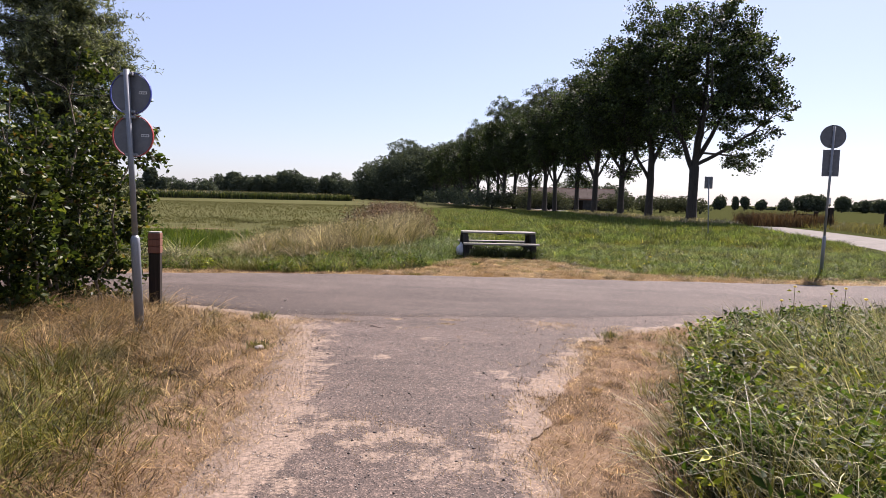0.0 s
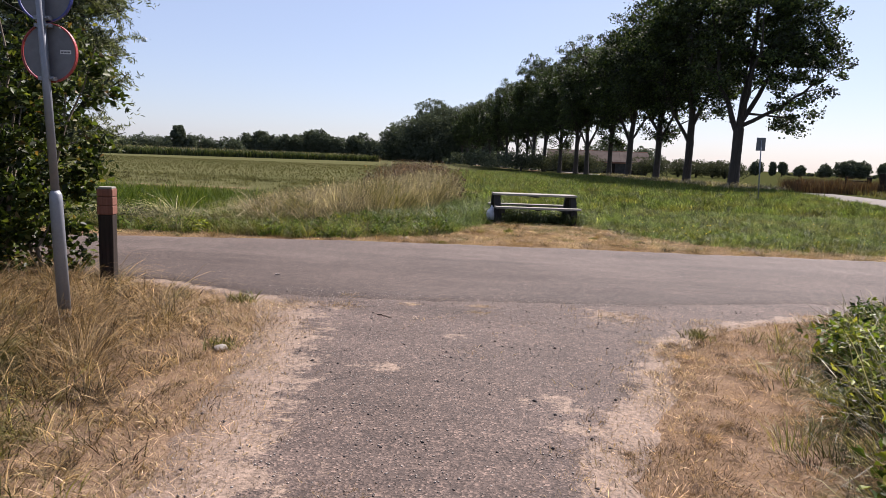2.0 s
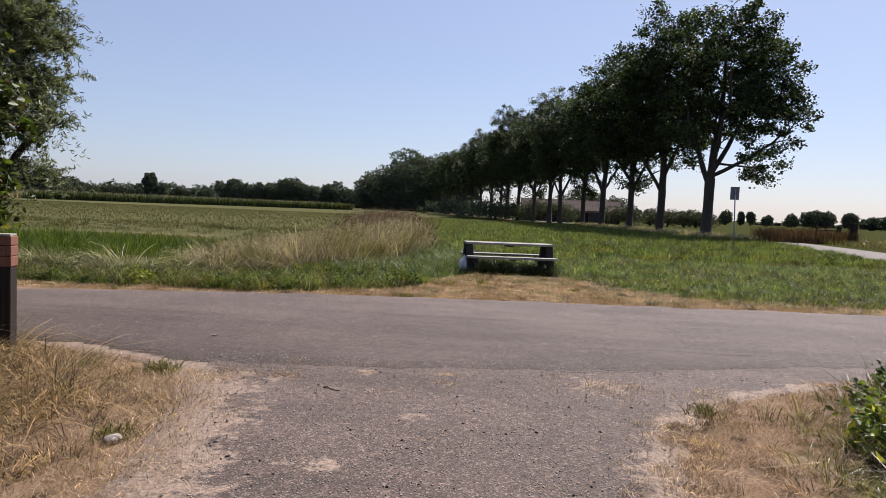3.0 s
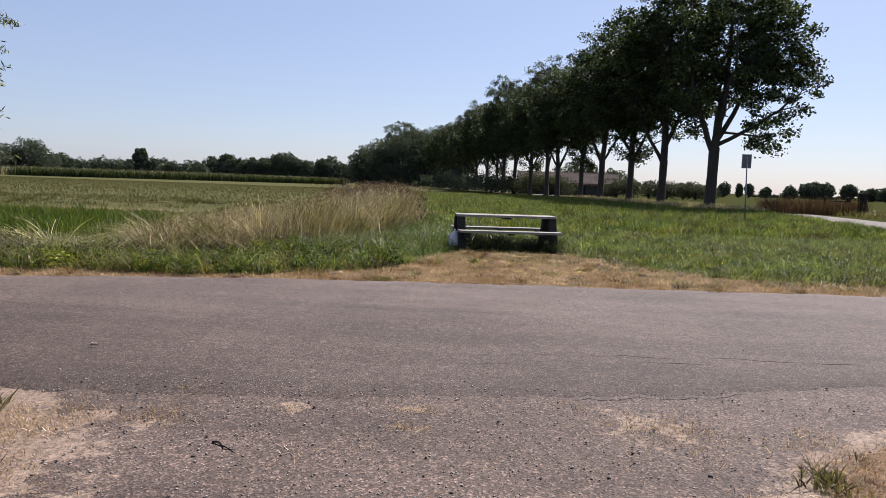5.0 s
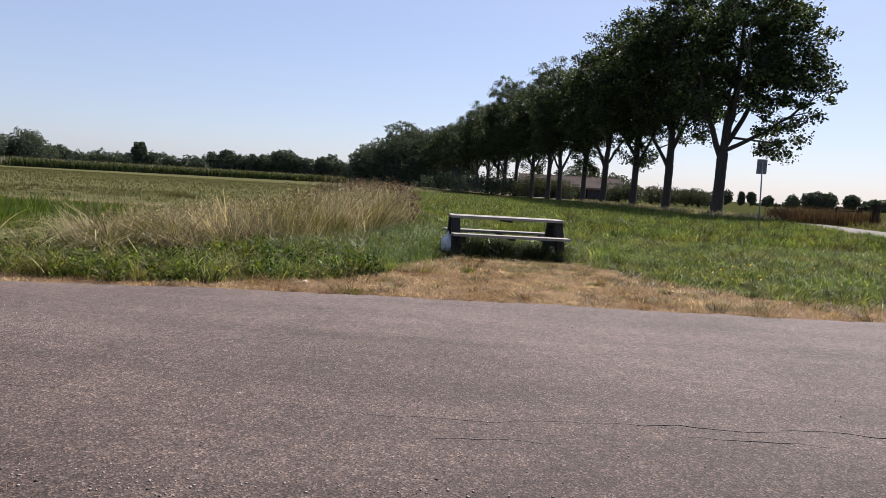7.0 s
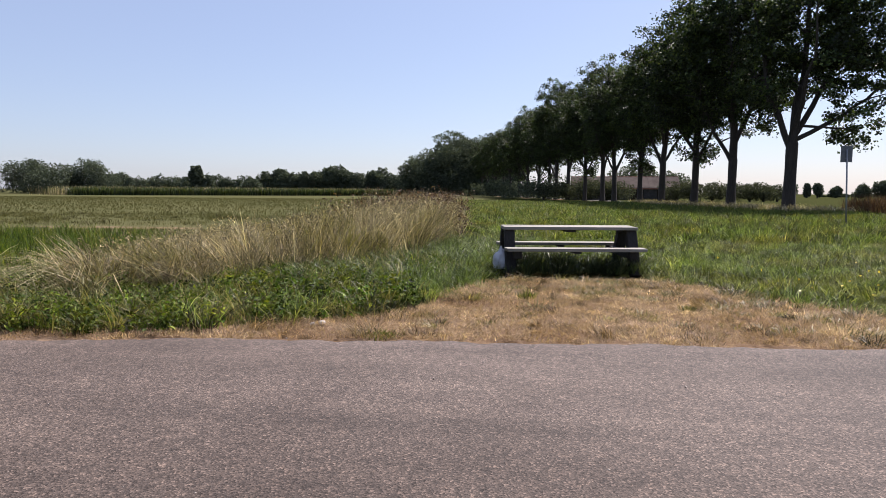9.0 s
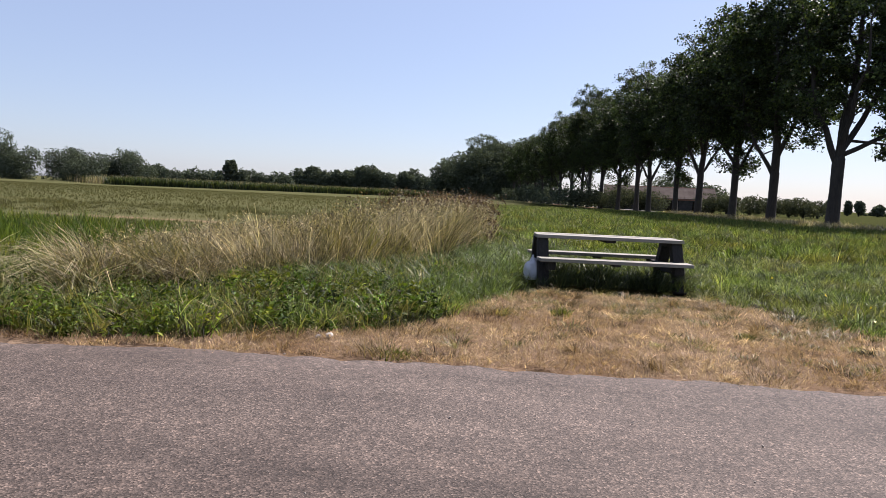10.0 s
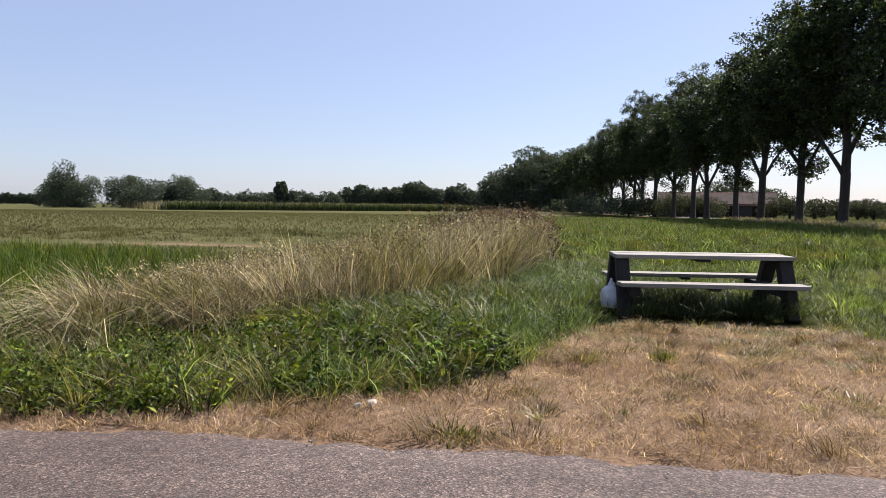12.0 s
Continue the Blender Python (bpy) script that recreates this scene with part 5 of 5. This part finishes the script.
def make_bollard():
    post = tagged(new("bollard"), "square dark wooden bollard with a worn reddish banded top", "bollard")
    post.matrix_basis = pose(-4.17, 9.5, 0, 0, 0, 14)
    part("shaft", box((0.155, 0.155, 1.02), (0, 0, 0.36), 0.012), M_POST, post)
    for z, hgt in ((0.92, 0.096), (1.02, 0.096), (1.115, 0.086)):
        part("painted_band", box((0.168, 0.168, hgt), (0, 0, z), 0.008), M_POSTTOP, post, "peeling reddish painted band")
    part("cap", box((0.15, 0.15, 0.022), (0, 0, 1.168), 0.006), M_PLANK, post)


# ---- picnic table ----
def make_table():
    table = tagged(new("picnic_table"), "weathered grey wooden picnic table with attached benches on the grass", "picnic table")
    table.matrix_basis = pose(1.16, 21.24, 0, 0, 0, 8)
    long, deep = 2.29, 0.74
    for k in range(5):
        w = deep / 5
        part("top_plank", box((long + 0.012 * (k % 2), w - 0.008, 0.052), (0.006 * k, -deep / 2 + w * (k + 0.5), 0.735 - 0.002 * (k % 3)), 0.006), M_PLANK, table)
    for s in (-1, 1):
        bench = part("bench", box((long + 0.03, 0.135, 0.052), (0, s * 0.70 + 0.072, 0.405), 0.007), M_PLANK, table)
        part("bench_plank", box((long + 0.01, 0.135, 0.052), (0.01, s * 0.70 - 0.072, 0.404), 0.007), M_PLANK, bench)
    for e in (-1, 1):
        x = e * (long / 2 - 0.10)
        for s in (-1, 1):
            a, b = Vector((x, s * 0.23, 0.70)), Vector((x, s * 0.62, -0.06))
            turn = (a - b).to_track_quat("Z", "Y").to_matrix().to_4x4()
            part("leg", box((0.17, 0.16, (a - b).length), (a + b) / 2, 0.012, turn), M_LEG, table)
        part("bench_beam", box((0.13, 1.56, 0.12), (x - e * 0.09, 0, 0.315), 0.01), M_LEG, table)
        part("top_beam", box((0.12, 0.66, 0.075), (x - e * 0.02, 0, 0.67), 0.008), M_LEG, table)
    part("cross_batten", box((0.16, 0.62, 0.04), (0.02, 0, 0.688), 0.006), M_LEG, table)
    for s in (-1, 1):
        part("bench_batten", box((0.12, 0.26, 0.035), (0.02, s * 0.70, 0.362), 0.005), M_LEG, table)


def make_bag():
    bm = bmesh.new()
    bmesh.ops.create_icosphere(bm, subdivisions=4, radius=1)
    for v in bm.verts:
        d = v.co.copy()
        lump = 1 + 0.16 * noise.noise(d * 1.7) + 0.09 * noise.noise(d * 5.5) + 0.04 * noise.noise(d * 13)
        v.co = Vector((d.x * 0.135, d.y * 0.125, d.z * 0.205)) * lump
        if d.z > 0.72:
            v.co.x *= 0.62
            v.co.y *= 0.62
            v.co.z += (d.z - 0.72) * 0.06
        if v.co.z < -0.13:
            v.co.z = -0.13
    bag = tagged(new("plastic_bag"), "crumpled white plastic rubbish bag beside the table leg", "bag")
    bag.matrix_basis = pose(0.03, 20.80, 0.17)
    part("bag_body", bm, M_BAG, bag, smooth=True)
    knot = bmesh.new()
    bmesh.ops.create_icosphere(knot, subdivisions=2, radius=0.03)
    for v in knot.verts:
        v.co = Vector((v.co.x * 0.8, v.co.y * 0.8, v.co.z * 1.6)) * (1 + 0.4 * noise.noise(v.co * 40)) + Vector((0, 0, 0.215))
    part("knot", knot, M_BAG, bag, smooth=True)


# ---- barn, fence, small things ----
def make_barn():
    barn = tagged(new("barn"), "long low farm barn with a brownish-grey sheet roof", "barn")
    barn.matrix_basis = pose(19.5, 142, 0, 0, 0, -4)
    half, deep, eave, ridge = 9.5, 4.2, 2.35, 4.3
    part("front_wall", box((2 * half, 0.3, eave), (0, -deep, eave / 2), 0), M_BARNWALL, barn)
    part("back_wall", box((2 * half, 0.3, eave), (0, deep, eave / 2), 0), M_BARNWALL, barn)
    for s in (-1, 1):
        bm = bmesh.new()
        prof = [(-deep, 0), (deep, 0), (deep, eave), (0, ridge - 0.1), (-deep, eave)]
        a = [bm.verts.new((s * half, y, z)) for y, z in prof]
        b = [bm.verts.new((s * (half - 0.3), y, z)) for y, z in prof]
        bm.faces.new(a)
        bm.faces.new(b[::-1])
        for k in range(5):
            m = (k + 1) % 5
            bm.faces.new((a[k], b[k], b[m], a[m]))
        bmesh.ops.recalc_face_normals(bm, faces=bm.faces)
        part("gable", bm, M_BRICKRED, barn)
        slope = math.atan2(ridge - eave, deep)
        turn = Matrix.Rotation(-s * slope, 4, "X")
        roof = part("roof", box((2 * half + 0.8, deep / math.cos(slope) + 0.5, 0.16), (0, s * (deep / 2 + 0.12), (ridge + eave) / 2), 0.02, turn), M_ROOF, barn)
        for k in range(12):
            part("roof_seam", box((0.06, deep / math.cos(slope) + 0.48, 0.05), (-half + k * (2 * half / 11), s * (deep / 2 + 0.12), (ridge + eave) / 2 + 0.1), 0, turn), M_ROOF, roof)
    part("ridge_cap", box((2 * half + 0.8, 0.4, 0.14), (0, 0, ridge + 0.06), 0.03), M_BRICKRED, barn)
    part("fascia", box((2 * half + 0.8, 0.06, 0.22), (0, -deep - 0.36, eave - 0.22), 0), M_BRICKRED, barn)
    for k in range(4):
        part("barn_door", box((2.2, 0.08, 1.9), (-7 + k * 4.6, -deep - 0.18, 0.95), 0.01), M_POST, barn)


def make_fence_post(x, y, hgt, w, label):
    p = tagged(new("fence_post"), label, "fence post", "posts by the lane")
    p.matrix_basis = pose(x, y, 0, random.uniform(-2, 2), random.uniform(-3, 3), random.uniform(0, 40))
    part("post", box((w, w, hgt + 0.2), (0, 0, hgt / 2 - 0.1), 0.02), M_POST, p)
    part("post_top", box((w * 0.9, w * 0.9, 0.04), (0, 0, hgt + 0.012), 0.012), M_POST, p)


def make_gate():
    g = tagged(new("field_gate"), "dark wooden field gate between two heavy posts", "gate")
    g.matrix_basis = pose(29.9, 61.5, 0, 0, 0, 10)
    for z in (0.45, 0.75, 1.1):
        part("rail", box((2.0, 0.07, 0.10), (0, 0, z), 0.01), M_POST, g)
    for x in (-1.0, 1.0):
        part("gate_post", box((0.34 if x > 0 else 0.14, 0.2, 1.55), (x, 0, 0.66), 0.02), M_POST, g)


def make_plant(x, y, hgt, spread, material, name, label, n=60, leaf=0.05):
    """A small tuft: leaf blades from one root."""
    a = rng.uniform(0, 2 * np.pi, n)
    xy = np.stack([np.cos(a), np.sin(a)], 1) * rng.uniform(0, spread * 0.35, (n, 1))
    me = blades(name, xy, rng.uniform(0.5, 1.0, n) * hgt, np.full(n, leaf), np.abs(rng.normal(0.3, 0.3, n)), rng.uniform(0.1, 0.8, n), material, -0.01, None)
    ob = tagged(new(name, me), label, "plant", kind="stuff")
    ob.matrix_basis = pose(x, y, 0)


def make_flower_weed(x, y, hgt):
    plant = tagged(new("ragwort"), "tall thin yellow-flowered weed above the nettles", "plant", "flowering weeds")
    plant.matrix_basis = pose(x, y, 0, 0, 0, random.uniform(0, 360))
    part("stem", tube_bm([(0, 0, 0), (0.03, 0, hgt * 0.5), (0.02, 0.02, hgt)], [0.007, 0.005, 0.003], 6), M_OLIVE, plant)
    head = bmesh.new()
    bmesh.ops.create_icosphere(head, subdivisions=3, radius=1)
    for v in head.verts:
        v.co = Vector((v.co.x * 0.022, v.co.y * 0.02, v.co.z * 0.012)) * (1 + 0.6 * noise.noise(v.co * 4 + Vector((x, y, 0)))) + Vector((0.02, 0.02, hgt))
    part("flower_head", head, M_FLOWER, plant, "small yellow flower cluster")
    for nm, mat, cc, size in (("foliage", M_WEED, rng.normal(0, 1, (30, 3)) * np.array([0.06, 0.06, 0.2]) * hgt + np.array([0.02, 0, hgt * 0.5]), 0.06),):
        ob = new(nm, leaf_mesh(nm, cc, size, 0.6, mat))
        ob.parent = plant


def make_stone(x, y, size, label):
    bm = bmesh.new()
    bmesh.ops.create_icosphere(bm, subdivisions=3, radius=size)
    off = Vector((x, y, 3))
    for v in bm.verts:
        v.co = Vector((v.co.x * 1.2, v.co.y * 0.9, v.co.z * 0.6)) * (1 + 0.35 * noise.noise(v.co / size + off))
    me = bpy.data.meshes.new("stone")
    bm.to_mesh(me)
    bm.free()
    me.materials.append(M_STONE)
    ob = tagged(new("stone", me), label, "stone")
    ob.matrix_basis = pose(x, y, size * 0.3, 0, 0, x * 50)


make_left_sign()
make_right_sign()
make_far_sign()
make_bollard()
make_table()
make_bag()
make_barn()
make_gate()
# the second, widest post stands in for a bushy clump
for x, y, hgt, w in ((31.7, 61.0, 1.75, 0.5), (37.1, 61, 1.35, 0.9), (41, 62.5, 1.1, 0.16), (46, 63, 1.1, 0.16)):
    make_fence_post(x, y, hgt, w, "dark weathered post shape beside the lane")
make_plant(-2.54, 9.33, 0.16, 0.5, M_OLIVE, "weed_tuft", "grey-green weed tuft at the path corner", 120, 0.012)
make_plant(-2.06, 7.58, 0.12, 0.45, M_OLIVE, "weed_tuft", "small dark weed tuft beside a pale stone", 90, 0.012)
make_plant(2.2, 8.85, 0.12, 0.5, M_OLIVE, "weed_tuft", "green weed tuft at the path corner", 110, 0.012)
make_plant(0.46, 17.8, 0.14, 0.35, M_GREEN, "grass_tuft", "bright green grass tuft in the parched verge", 120, 0.012)
make_plant(-0.9, 15.35, 0.07, 0.6, M_GREEN, "grass_tuft", "low green tuft at the road's edge", 160, 0.012)
make_plant(2.3, 17.2, 0.09, 0.35, M_OLIVE, "grass_tuft", "faded green tuft in the parched verge", 90, 0.012)
for x, y, hgt in ((4.9, 9.6, 0.66), (5.3, 9.4, 0.60), (4.5, 9.2, 0.52), (5.7, 9.9, 0.62), (4.6, 8.2, 0.6), (5.3, 8.6, 0.64)):
    make_flower_weed(x, y, hgt)
make_stone(-1.62, 15.82, 0.042, "pale rough stone lying on the verge")
make_stone(-1.70, 15.76, 0.028, "small pale stone beside a larger one")
make_stone(-2.12, 15.62, 0.022, "small pale stone on the dry verge")
def make_twig(x, y, z, length, thick, turn, material, name, label):
    line = [(length * (i / 5 - 0.5), 0.04 * length * math.sin(i * 1.9 + x), thick + 0.01 * (i % 2)) for i in range(6)]
    v, q = tube_arrays(line, [thick * (1 - 0.12 * i) for i in range(6)], 6)
    ob = tagged(new(name, mesh_arrays(name, v, [q], material, smooth=True)), label, name)
    ob.matrix_basis = pose(x, y, z, 0, 0, turn)


make_twig(-0.90, 8.92, 0.014, 0.20, 0.006, -38, M_POST, "twig", "short dark twig lying on the old path")
make_twig(-1.35, 9.75, 0.022, 0.30, 0.003, 52, M_STRAW, "stalk", "dry straw stalk lying at the road edge")
make_twig(-2.62, 10.75, 0.040, 0.06, 0.012, 10, M_STONE, "chip", "pale flat chip lying on the asphalt")
make_stone(-2.02, 7.5, 0.05, "small pale stone at the path edge")
